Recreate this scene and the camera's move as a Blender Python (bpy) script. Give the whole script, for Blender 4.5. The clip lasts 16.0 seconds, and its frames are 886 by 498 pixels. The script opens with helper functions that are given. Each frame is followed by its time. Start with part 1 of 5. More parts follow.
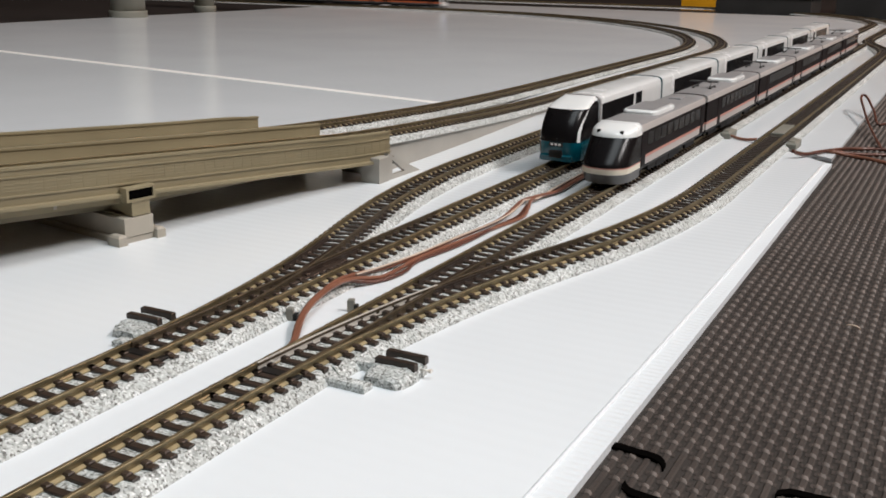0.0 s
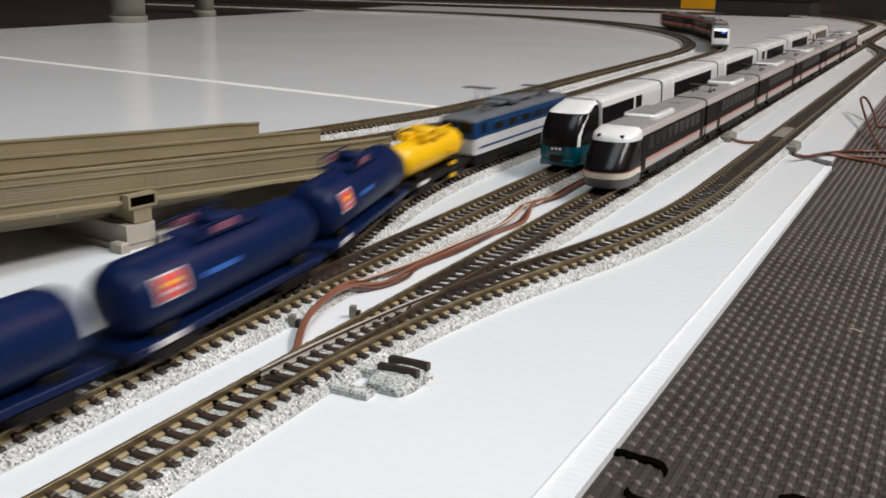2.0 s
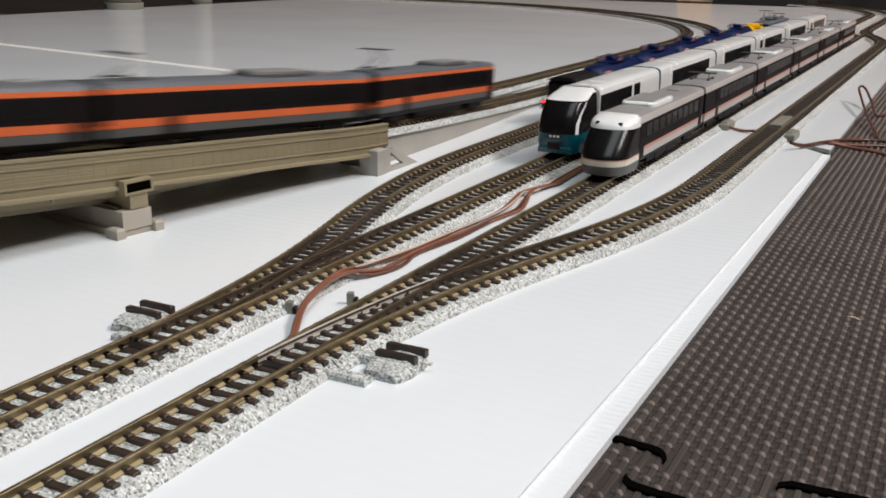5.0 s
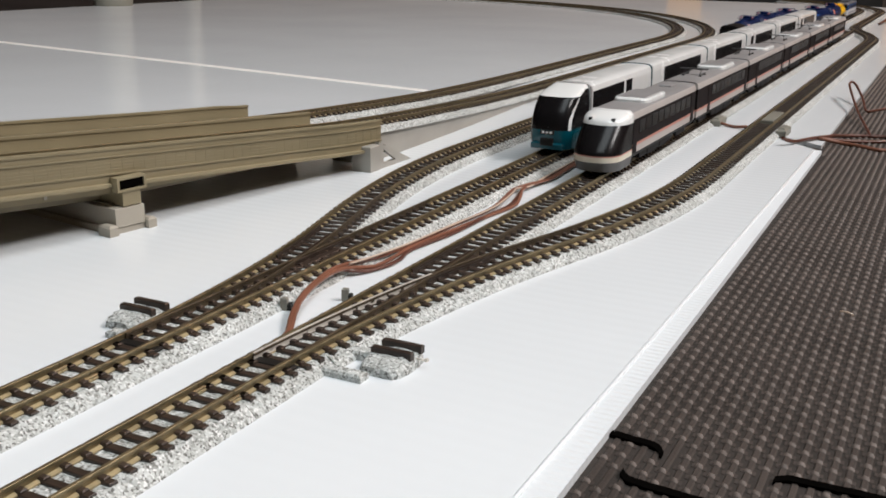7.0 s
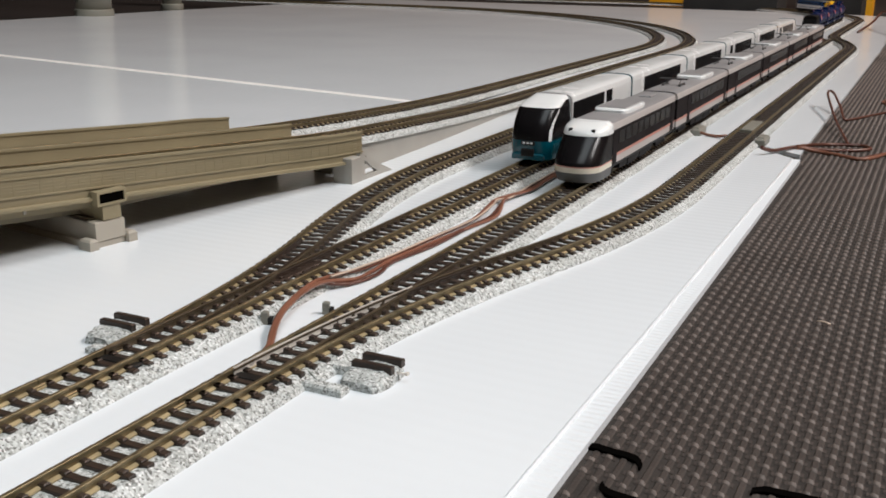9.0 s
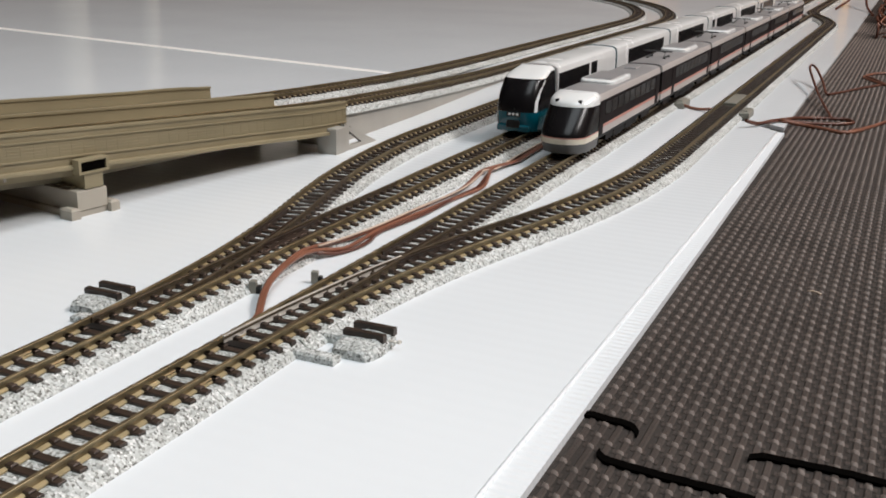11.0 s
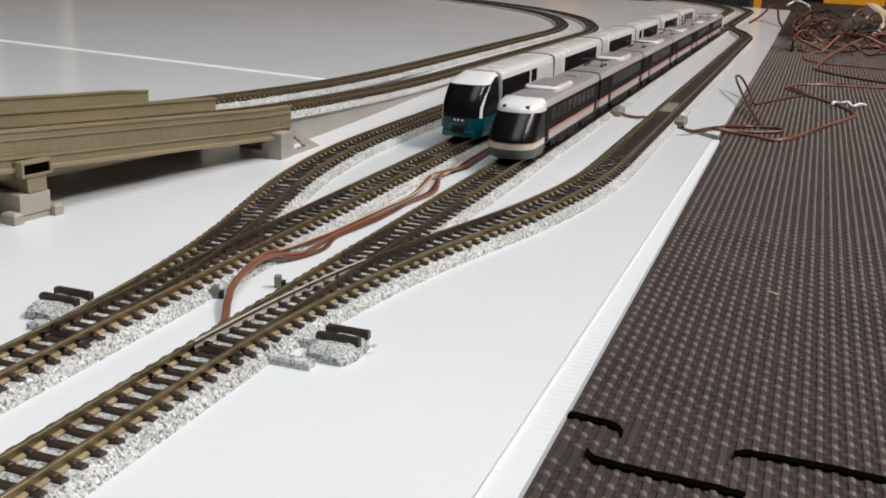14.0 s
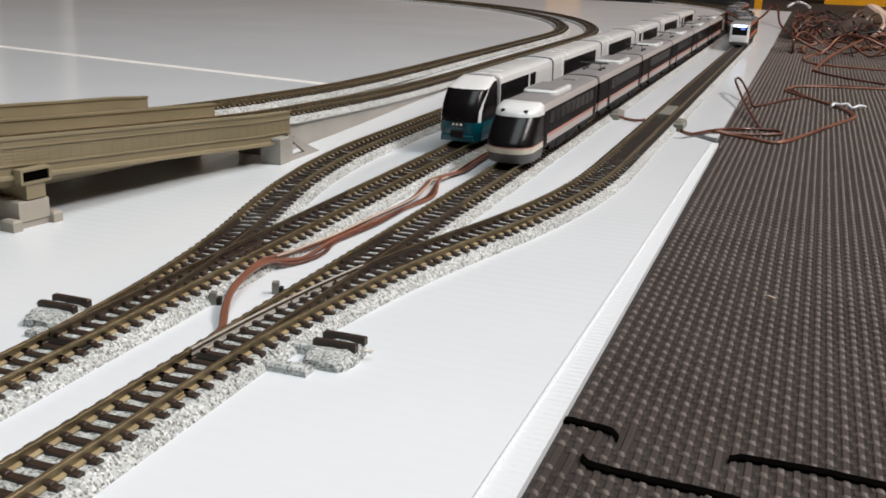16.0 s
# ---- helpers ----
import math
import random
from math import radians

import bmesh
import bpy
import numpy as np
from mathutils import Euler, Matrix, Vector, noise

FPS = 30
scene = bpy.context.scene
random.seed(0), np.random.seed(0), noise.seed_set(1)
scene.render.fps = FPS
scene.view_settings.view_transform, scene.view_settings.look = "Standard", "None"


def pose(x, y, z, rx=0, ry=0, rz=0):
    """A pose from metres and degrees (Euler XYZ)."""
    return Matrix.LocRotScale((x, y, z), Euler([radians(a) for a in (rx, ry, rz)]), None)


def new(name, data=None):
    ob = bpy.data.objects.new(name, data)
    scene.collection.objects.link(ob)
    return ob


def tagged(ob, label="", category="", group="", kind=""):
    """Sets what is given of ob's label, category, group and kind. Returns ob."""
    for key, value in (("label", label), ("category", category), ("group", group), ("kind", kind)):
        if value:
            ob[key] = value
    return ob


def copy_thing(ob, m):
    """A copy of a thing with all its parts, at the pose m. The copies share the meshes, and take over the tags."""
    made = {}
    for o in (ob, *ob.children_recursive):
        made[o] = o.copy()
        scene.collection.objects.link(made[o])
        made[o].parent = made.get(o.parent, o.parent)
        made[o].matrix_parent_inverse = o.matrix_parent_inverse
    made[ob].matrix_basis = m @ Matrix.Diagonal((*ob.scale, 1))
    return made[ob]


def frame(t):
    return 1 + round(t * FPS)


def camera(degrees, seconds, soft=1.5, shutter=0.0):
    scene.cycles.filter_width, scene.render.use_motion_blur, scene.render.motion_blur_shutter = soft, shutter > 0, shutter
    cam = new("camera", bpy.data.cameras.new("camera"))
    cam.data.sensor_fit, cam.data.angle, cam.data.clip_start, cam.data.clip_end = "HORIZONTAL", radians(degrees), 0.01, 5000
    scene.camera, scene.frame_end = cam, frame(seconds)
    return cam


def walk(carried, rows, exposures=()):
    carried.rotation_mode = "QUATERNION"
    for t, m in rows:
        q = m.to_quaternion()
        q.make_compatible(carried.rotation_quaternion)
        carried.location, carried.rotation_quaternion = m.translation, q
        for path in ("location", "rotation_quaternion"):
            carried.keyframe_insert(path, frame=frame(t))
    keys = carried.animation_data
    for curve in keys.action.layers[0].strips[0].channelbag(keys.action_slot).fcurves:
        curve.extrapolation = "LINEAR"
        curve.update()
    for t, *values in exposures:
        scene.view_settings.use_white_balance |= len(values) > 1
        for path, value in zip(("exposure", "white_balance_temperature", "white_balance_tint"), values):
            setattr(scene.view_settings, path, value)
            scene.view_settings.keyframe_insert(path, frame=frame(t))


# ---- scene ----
cam = camera(47.28, 16.0, soft=1.7, shutter=1.0)
MM = 0.001
# seconds, eye in millimetres, yaw, pitch, roll in degrees
PATH = [
    (0.0, 161.49, 0.00, 91.27, 27.368, -15.807, 0.928),
    (0.5, 161.82, -0.49, 92.02, 27.561, -15.867, 0.724),
    (1.0, 161.53, -0.75, 92.35, 27.463, -15.695, 0.765),
    (1.5, 161.87, -0.49, 92.45, 27.516, -15.598, 0.681),
    (2.0, 161.54, -0.49, 92.35, 27.416, -15.654, 0.624),
    (2.5, 161.45, -0.06, 92.32, 27.245, -15.789, 0.741),
    (3.0, 161.03, -0.29, 92.14, 27.190, -15.925, 0.833),
    (3.5, 160.93, -0.31, 91.63, 27.270, -16.017, 0.771),
    (4.0, 160.45, 0.20, 91.09, 27.274, -16.303, 0.792),
    (6.5, 161.07, 0.02, 91.85, 26.882, -16.183, 0.839),
    (7.0, 159.56, -0.29, 91.17, 26.618, -16.450, 0.856),
    (7.5, 159.18, -0.13, 90.94, 26.637, -16.544, 0.682),
    (8.0, 159.36, 0.01, 91.08, 26.638, -16.486, 0.670),
    (8.5, 159.49, -0.23, 91.46, 26.435, -16.390, 0.755),
    (9.0, 160.65, -0.28, 92.74, 25.686, -15.996, 0.760),
    (11.5, 155.44, 0.15, 89.31, 24.170, -17.543, 1.274),
    (12.0, 154.70, 0.04, 89.11, 24.100, -17.672, 1.182),
    (12.5, 152.25, -0.18, 87.20, 22.583, -17.972, 1.639),
    (13.0, 147.91, -2.27, 86.16, 19.555, -17.098, 2.358),
    (13.5, 143.49, -3.97, 86.46, 19.167, -16.918, 2.614),
    (14.0, 143.60, -3.40, 86.93, 19.314, -16.561, 2.461),
    (14.5, 145.27, -3.39, 88.07, 19.275, -16.244, 2.210),
    (15.0, 145.37, -3.42, 88.08, 19.245, -16.143, 2.193),
    (15.5, 145.70, -3.30, 88.11, 19.506, -16.305, 2.080),
    (16.0, 145.06, -3.30, 87.90, 19.472, -16.423, 2.137),
]
walk(cam, [(t, pose(x * MM, y * MM, z * MM, 90 + pitch, 0, yaw) @ pose(0, 0, 0, 0, 0, roll)) for t, x, y, z, yaw, pitch, roll in PATH])

# ---- light: a room lit by ceiling tubes ----
world = bpy.data.worlds.new("world")
scene.world = world
world.use_nodes = True
world.node_tree.nodes["Background"].inputs[0].default_value = (0.9, 0.93, 1.0, 1)
world.node_tree.nodes["Background"].inputs[1].default_value = 0.02
scene.view_settings.exposure = 0.0


def tube_lamp(x, y, z, length, width, power, turn=0.0, colour=(1.0, 0.96, 0.92)):
    data = bpy.data.lights.new("ceiling_tube_light", "AREA")
    data.shape, data.size, data.size_y, data.energy, data.color = "RECTANGLE", length, width, power, colour
    ob = new("ceiling_tube_light", data)
    ob.matrix_world = pose(x, y, z, 0, 0, turn)
    return ob


tube_lamp(0.5, -0.3, 2.38, 2.0, 1.2, 38, 90, (0.88, 0.965, 1.0))
tube_lamp(-1.6, 2.2, 2.38, 1.2, 0.6, 5, 90, (1.0, 0.66, 0.48))
tube_lamp(2.2, 0.9, 2.38, 1.6, 0.8, 122, 90, (0.98, 0.945, 0.93))
tube_lamp(1.2, 2.9, 2.38, 1.2, 0.6, 28, 90, (1.0, 0.6, 0.42))

# ---- materials ----
def nodes_of(name):
    m = bpy.data.materials.new(name)
    m.use_nodes = True
    return m, m.node_tree.nodes, m.node_tree.links, m.node_tree.nodes["Principled BSDF"]


def noise_ramp(n, l, scale, stops, detail=4.0, kind="NOISE", vec=None):
    if kind == "NOISE":
        tex = n.new("ShaderNodeTexNoise")
        tex.inputs["Scale"].default_value, tex.inputs["Detail"].default_value = scale, detail
        out = tex.outputs["Fac"]
    else:
        tex = n.new("ShaderNodeTexVoronoi")
        tex.inputs["Scale"].default_value = scale
        sep = n.new("ShaderNodeSeparateColor")
        l.new(tex.outputs["Color"], sep.inputs[0])
        out = sep.outputs[0]
    if vec is None:
        vec = n.new("ShaderNodeTexCoord").outputs["Object"]
    l.new(vec, tex.inputs["Vector"])
    ramp = n.new("ShaderNodeValToRGB")
    while len(ramp.color_ramp.elements) < len(stops):
        ramp.color_ramp.elements.new(0.5)
    for e, (p, c) in zip(ramp.color_ramp.elements, stops):
        e.position, e.color = p, (*c, 1)
    l.new(out, ramp.inputs[0])
    return ramp.outputs[0], out


def surface(name, colour, rough=0.5, metal=0.0, vary=0.12, scale=60.0, bump=0.0, bump_scale=900.0, coat=0.0, rough_vary=0.1, spec=0.5):
    """A painted, moulded or metal surface with a little stain and grain; scale in cells a metre."""
    m, n, l, b = nodes_of(name)
    dark = tuple(c * (1 - vary) for c in colour)
    light = tuple(min(1, c * (1 + vary)) for c in colour)
    col, fac = noise_ramp(n, l, scale, [(0.3, dark), (0.7, light)])
    l.new(col, b.inputs["Base Color"])
    b.inputs["Metallic"].default_value = metal
    b.inputs["Coat Weight"].default_value = coat
    b.inputs["Specular IOR Level"].default_value = spec
    rr = n.new("ShaderNodeMapRange")
    rr.inputs[3].default_value, rr.inputs[4].default_value = max(0.02, rough - rough_vary), min(1, rough + rough_vary)
    l.new(fac, rr.inputs[0])
    l.new(rr.outputs[0], b.inputs["Roughness"])
    if bump:
        t = n.new("ShaderNodeTexNoise")
        t.inputs["Scale"].default_value, t.inputs["Detail"].default_value = bump_scale, 3
        l.new(n.new("ShaderNodeTexCoord").outputs["Object"], t.inputs["Vector"])
        bp = n.new("ShaderNodeBump")
        bp.inputs["Strength"].default_value, bp.inputs["Distance"].default_value = bump, 0.0004
        l.new(t.outputs["Fac"], bp.inputs["Height"])
        l.new(bp.outputs[0], b.inputs["Normal"])
    return m


def glow(name, colour, strength):
    m, n, l, b = nodes_of(name)
    b.inputs["Base Color"].default_value = (*colour, 1)
    b.inputs["Emission Color"].default_value = (*colour, 1)
    b.inputs["Emission Strength"].default_value = strength
    return m


def ballast_material():
    m, n, l, b = nodes_of("grey_stone_ballast")
    fine, f1 = noise_ramp(n, l, 2100, [(0.0, (0.13, 0.125, 0.115)), (0.2, (0.38, 0.39, 0.37)), (0.5, (0.6, 0.62, 0.6)), (0.85, (0.76, 0.78, 0.77)), (1.0, (0.98, 0.98, 0.97))], kind="V")
    coarse, f2 = noise_ramp(n, l, 45, [(0.3, (0.66, 0.66, 0.65)), (0.7, (0.88, 0.88, 0.88))])
    mix = n.new("ShaderNodeMix")
    mix.data_type, mix.blend_type = "RGBA", "MULTIPLY"
    mix.inputs[0].default_value = 1
    l.new(fine, mix.inputs[6])
    l.new(coarse, mix.inputs[7])
    l.new(mix.outputs[2], b.inputs["Base Color"])
    b.inputs["Roughness"].default_value = 0.6
    bp = n.new("ShaderNodeBump")
    bp.inputs["Strength"].default_value, bp.inputs["Distance"].default_value = 0.7, 0.0005
    l.new(f1, bp.inputs["Height"])
    l.new(bp.outputs[0], b.inputs["Normal"])
    return m


def board_material(name="white_fluted_plastic_sheet", flutes=62, relief=0.04, rough=0.16):
    """White corrugated plastic sheet: fine flutes across, faint scuffs."""
    m, n, l, b = nodes_of(name)
    col, fac = noise_ramp(n, l, 7, [(0.3, (0.735, 0.762, 0.785)), (0.7, (0.795, 0.822, 0.845))], detail=6)
    l.new(col, b.inputs["Base Color"])
    b.inputs["Roughness"].default_value = rough
    co = n.new("ShaderNodeTexCoord")
    wave = n.new("ShaderNodeTexWave")
    wave.bands_direction = "Y"
    wave.inputs["Scale"].default_value, wave.inputs["Distortion"].default_value = flutes, 0.6
    l.new(co.outputs["Object"], wave.inputs["Vector"])
    bp = n.new("ShaderNodeBump")
    bp.inputs["Strength"].default_value, bp.inputs["Distance"].default_value = relief, 0.0006
    l.new(wave.outputs["Fac"], bp.inputs["Height"])
    l.new(bp.outputs[0], b.inputs["Normal"])
    return m


M_BOARD = board_material()
M_BALLAST = ballast_material()
M_LIP = board_material("white_sheet_edge", 135, 0.35, 0.42)
# matte white paler than the board: the tape's gloss is put into the colour
M_TAPE = surface("gloss_whitened_tape", (0.86, 0.84, 0.81), 0.5, vary=0.03)
M_TIE = surface("dark_brown_sleeper_plastic", (0.034, 0.022, 0.016), 0.4, vary=0.3, scale=300)
M_RAIL = surface("tarnished_brass_rail", (0.235, 0.19, 0.112), 0.42, 0.75, vary=0.25, scale=200)
# rail brass lightened: light falling on the flat foot is put into the colour
M_FOOT = surface("lit_tone_brass_rail_foot", (0.52, 0.42, 0.25), 0.4, 0.55, vary=0.2, scale=260)
# pale nickel for the lever and for the painted highlight on the blade
M_BRIGHT = surface("highlight_nickel", (0.8, 0.75, 0.68), 0.3, 0.45, vary=0.1)
M_BLADE = surface("dark_tarnished_blade", (0.1, 0.075, 0.048), 0.4, 0.5, vary=0.25, scale=200)
M_BLACKP = surface("black_plastic", (0.009, 0.0085, 0.008), 0.5, vary=0.3, scale=250, spec=0.25)
# one foam in three tones: shade in the gaps is put into the colour
M_MAT = surface("dark_grey_foam_mat", (0.034, 0.0285, 0.0255), 0.75, vary=0.22, scale=26, bump=0.35, bump_scale=1500, spec=0.2)
M_MATRIB = surface("grey_foam_weave", (0.056, 0.045, 0.0395), 0.6, vary=0.22, scale=40, bump=0.3, bump_scale=1800, spec=0.22)
# knots coloured paler for the light their raised tops catch
M_KNOT = surface("lit_tone_foam_knots", (0.165, 0.13, 0.113), 0.5, vary=0.25, scale=300, spec=0.3)
# near black that paints the shade inside gaps and openings
M_SLIT = surface("gap_shade_black", (0.0025, 0.0022, 0.002), 0.95, spec=0.0)
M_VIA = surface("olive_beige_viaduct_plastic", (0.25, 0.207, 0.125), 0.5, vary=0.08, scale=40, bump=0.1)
# viaduct olive darkened: the shade under the deck is put into the colour
M_VIASHADE = surface("shade_darkened_olive_plastic", (0.17, 0.142, 0.09), 0.6, vary=0.15, scale=40)
M_PIER = surface("light_grey_pier_plastic", (0.36, 0.325, 0.27), 0.5, vary=0.08, scale=50)
M_RAMP = surface("grey_ramp_plastic", (0.34, 0.32, 0.285), 0.5, vary=0.08, scale=50)
M_WIRE = surface("brown_wire_sheath", (0.2, 0.08, 0.048), 0.35, vary=0.15, scale=80)
M_WIRED = surface("dark_brown_wire_sheath", (0.09, 0.03, 0.018), 0.35, vary=0.2, scale=80)
M_WIREW = surface("cream_wire_sheath", (0.55, 0.42, 0.33), 0.35, vary=0.1, scale=80)
M_FEEDER = surface("grey_feeder_plastic", (0.19, 0.18, 0.15), 0.5, vary=0.15)
M_WHITE = surface("white_train_paint", (0.8, 0.8, 0.79), 0.25, vary=0.03, coat=0.3)
M_CREAM = surface("cream_train_paint", (0.72, 0.66, 0.55), 0.28, vary=0.04, coat=0.3)
M_ROOF = surface("grey_roof_paint", (0.25, 0.24, 0.24), 0.45, vary=0.1, scale=70)
M_ROOFD = surface("dark_grey_roof_paint", (0.11, 0.12, 0.135), 0.45, vary=0.12, scale=70)
M_GLASS = surface("black_glazing", (0.008, 0.007, 0.0075), 0.22, vary=0.2, rough_vary=0.06, spec=0.2)
M_SIDEGLASS = surface("dark_side_glazing", (0.03, 0.024, 0.024), 0.15, vary=0.3, rough_vary=0.05)
M_TEAL = surface("teal_train_paint", (0.0, 0.075, 0.105), 0.25, vary=0.08, coat=0.3)
M_ORANGE = surface("orange_stripe_paint", (0.62, 0.13, 0.04), 0.35, vary=0.06)
M_SALMON = surface("salmon_stripe_paint", (0.52, 0.23, 0.18), 0.35, vary=0.06)
M_SIDEGREY = surface("warm_grey_side_paint", (0.46, 0.42, 0.4), 0.35, vary=0.08)
M_SIDEDARK = surface("maroon_grey_side_paint", (0.010, 0.007, 0.0075), 0.5, vary=0.12, spec=0.08)
M_SKIRT = surface("grey_skirt_plastic", (0.085, 0.083, 0.082), 0.5, vary=0.15)
M_UNDER = surface("black_underframe_plastic", (0.010, 0.009, 0.009), 0.6, vary=0.3, scale=200, spec=0.12)
M_BLUE = surface("blue_loco_paint", (0.007, 0.045, 0.14), 0.38, vary=0.1, spec=0.25)
M_LCREAM = surface("pale_grey_loco_paint", (0.6, 0.6, 0.6), 0.3, vary=0.05, coat=0.3)
M_NAVY = surface("navy_tank_paint", (0.003, 0.012, 0.056), 0.4, vary=0.12, spec=0.14)
M_YELLOW = surface("yellow_tank_paint", (0.86, 0.5, 0.0), 0.4, vary=0.06, coat=0.1)
M_RED = surface("red_label_paint", (0.68, 0.06, 0.06), 0.4, vary=0.05)
M_PINK = surface("faded_red_plate", (0.2, 0.07, 0.12), 0.45, vary=0.06)
M_STRIPE = surface("blue_lettering_paint", (0.03, 0.12, 0.42), 0.4, vary=0.06)
M_TAIL = glow("red_tail_light", (1.0, 0.015, 0.02), 9)
M_HEAD = glow("white_headlight", (0.6, 0.78, 1.0), 4)
M_SIGN = glow("blue_white_sign", (0.16, 0.24, 0.8), 0.8)
M_DARKFLOOR = surface("dark_room_floor", (0.014, 0.010, 0.009), 0.8, vary=0.3, scale=8)
M_WALL = surface("dim_room_wall", (0.07, 0.042, 0.026), 0.8, vary=0.08, scale=3)
M_CEIL = surface("off_white_ceiling", (0.5, 0.48, 0.45), 0.8, vary=0.04, scale=3)
M_BOXY = surface("orange_yellow_crate_plastic", (0.8, 0.36, 0.01), 0.4, vary=0.08, scale=12)
M_BOXD = surface("dark_cloth", (0.02, 0.018, 0.017), 0.8, vary=0.3, scale=12)
M_BUNDLE = surface("dark_brown_cloth", (0.03, 0.018, 0.012), 0.85, vary=0.4, scale=90, bump=0.4, bump_scale=300)
M_PILLAR = surface("grey_olive_pillar_plastic", (0.24, 0.23, 0.19), 0.5, vary=0.08, scale=12)

# ---- mesh helpers: all sizes in millimetres ----
class Shape:
    def __init__(self):
        self.v, self.f, self.smooth = [], [], []

    def add(self, verts, faces, smooth=False):
        k = len(self.v)
        self.v += [tuple(p) for p in verts]
        self.f += [tuple(i + k for i in q) for q in faces]
        self.smooth += [smooth] * len(faces)
        return self

    def box(self, x0, x1, y0, y1, z0, z1, bevel=0.0, m=None):
        """A box whose top edges are chamfered by bevel."""
        b = bevel
        if b:
            ring = [(x0, y0, z0), (x1, y0, z0), (x1, y1, z0), (x0, y1, z0),
                    (x0, y0, z1 - b), (x1, y0, z1 - b), (x1, y1, z1 - b), (x0, y1, z1 - b),
                    (x0 + b, y0 + b, z1), (x1 - b, y0 + b, z1), (x1 - b, y1 - b, z1), (x0 + b, y1 - b, z1)]
            faces = [(3, 2, 1, 0), (8, 9, 10, 11)]
            for a in (0, 4):
                faces += [(a + i, a + (i + 1) % 4, a + 4 + (i + 1) % 4, a + 4 + i) for i in range(4)]
        else:
            ring = [(x0, y0, z0), (x1, y0, z0), (x1, y1, z0), (x0, y1, z0), (x0, y0, z1), (x1, y0, z1), (x1, y1, z1), (x0, y1, z1)]
            faces = [(3, 2, 1, 0), (4, 5, 6, 7)] + [(i, (i + 1) % 4, 4 + (i + 1) % 4, 4 + i) for i in range(4)]
        if m is not None:
            ring = [tuple(m @ Vector(p)) for p in ring]
        return self.add(ring, faces)

    def sweep(self, rings, closed=True, caps=True, smooth=False):
        """Joins rings of equal length into a skin."""
        n = len(rings[0])
        verts = [p for r in rings for p in r]
        faces = []
        for i in range(len(rings) - 1):
            for j in range(n if closed else n - 1):
                a, b = i * n + j, i * n + (j + 1) % n
                faces.append((a, b, b + n, a + n))
        k = len(self.f)
        self.add(verts, faces, smooth)
        if caps and closed:
            base = len(self.v) - len(verts)
            self.f += [tuple(base + j for j in reversed(range(n))), tuple(base + (len(rings) - 1) * n + j for j in range(n))]
            self.smooth += [False, False]
        return self

    def tube(self, pts, radius, n=8, smooth=True, caps=True):
        pts = [Vector(p) for p in pts]
        rings, up = [], Vector((0, 0, 1))
        for i, p in enumerate(pts):
            d = (pts[min(i + 1, len(pts) - 1)] - pts[max(i - 1, 0)]).normalized()
            a = d.cross(up if abs(d.z) < 0.95 else Vector((1, 0, 0))).normalized()
            b = a.cross(d).normalized()
            r = radius(i / max(1, len(pts) - 1)) if callable(radius) else radius
            rings.append([tuple(p + r * (math.cos(2 * math.pi * k / n) * a + math.sin(2 * math.pi * k / n) * b)) for k in range(n)])
        return self.sweep(rings, True, caps, smooth)

    def data(self, name, material):
        me = bpy.data.meshes.new(name)
        me.from_pydata([(x * MM, y * MM, z * MM) for x, y, z in self.v], [], self.f)
        me.polygons.foreach_set("use_smooth", self.smooth)
        me.materials.append(material)
        bm = bmesh.new()
        bm.from_mesh(me)
        bmesh.ops.recalc_face_normals(bm, faces=bm.faces)
        bm.to_mesh(me)
        bm.free()
        me.update()
        return me


def part(name, shape, material, parent=None, label="", kind=""):
    ob = new(name, shape.data(name, material) if isinstance(shape, Shape) else shape)
    ob.parent = parent
    return tagged(ob, label, "", "", kind)


def thing(name, label, category, group="", kind="", m=None):
    ob = new(name)
    ob.empty_display_size = 0.01
    if m is not None:
        ob.matrix_basis = m
    return tagged(ob, label, category, group, kind)


def at(x, y, z=0.0, turn=0.0):
    return pose(x * MM, y * MM, z * MM, 0, 0, turn)


def spline(points, step=3.0):
    """A smooth line through points."""
    p = [np.array(q, float) for q in points]
    p = [2 * p[0] - p[1]] + p + [2 * p[-1] - p[-2]]
    out = []
    for i in range(1, len(p) - 2):
        n = max(2, int(np.linalg.norm(p[i + 1] - p[i]) / step))
        for k in range(n):
            t = k / n
            out.append(0.5 * (2 * p[i] + (p[i + 1] - p[i - 1]) * t + (2 * p[i - 1] - 5 * p[i] + 4 * p[i + 1] - p[i + 2]) * t * t + (3 * p[i] - p[i - 1] - 3 * p[i + 1] + p[i + 2]) * t ** 3))
    out.append(p[-2])
    return out


# ---- room ----
ROOM = (-3600, 3000, -2200, 5200, -14, 2400)


def room():
    x0, x1, y0, y1, z0, z1 = ROOM
    part("floor", Shape().box(x0, x1, y0, y1, z0 - 60, z0), M_DARKFLOOR, kind="structure")
    part("ceiling", Shape().box(x0, x1, y0, y1, z1, z1 + 60), M_CEIL, kind="structure")
    part("wall_west", Shape().box(x0 - 80, x0, y0, y1, z0, z1), M_WALL, kind="structure")
    part("wall_east", Shape().box(x1, x1 + 80, y0, y1, z0, z1), M_WALL, kind="structure")
    part("wall_south", Shape().box(x0, x1, y0 - 80, y0, z0, z1), M_WALL, kind="structure")
    part("wall_north", Shape().box(x0, x1, y1, y1 + 80, z0, z1), M_WALL, kind="structure")


room()

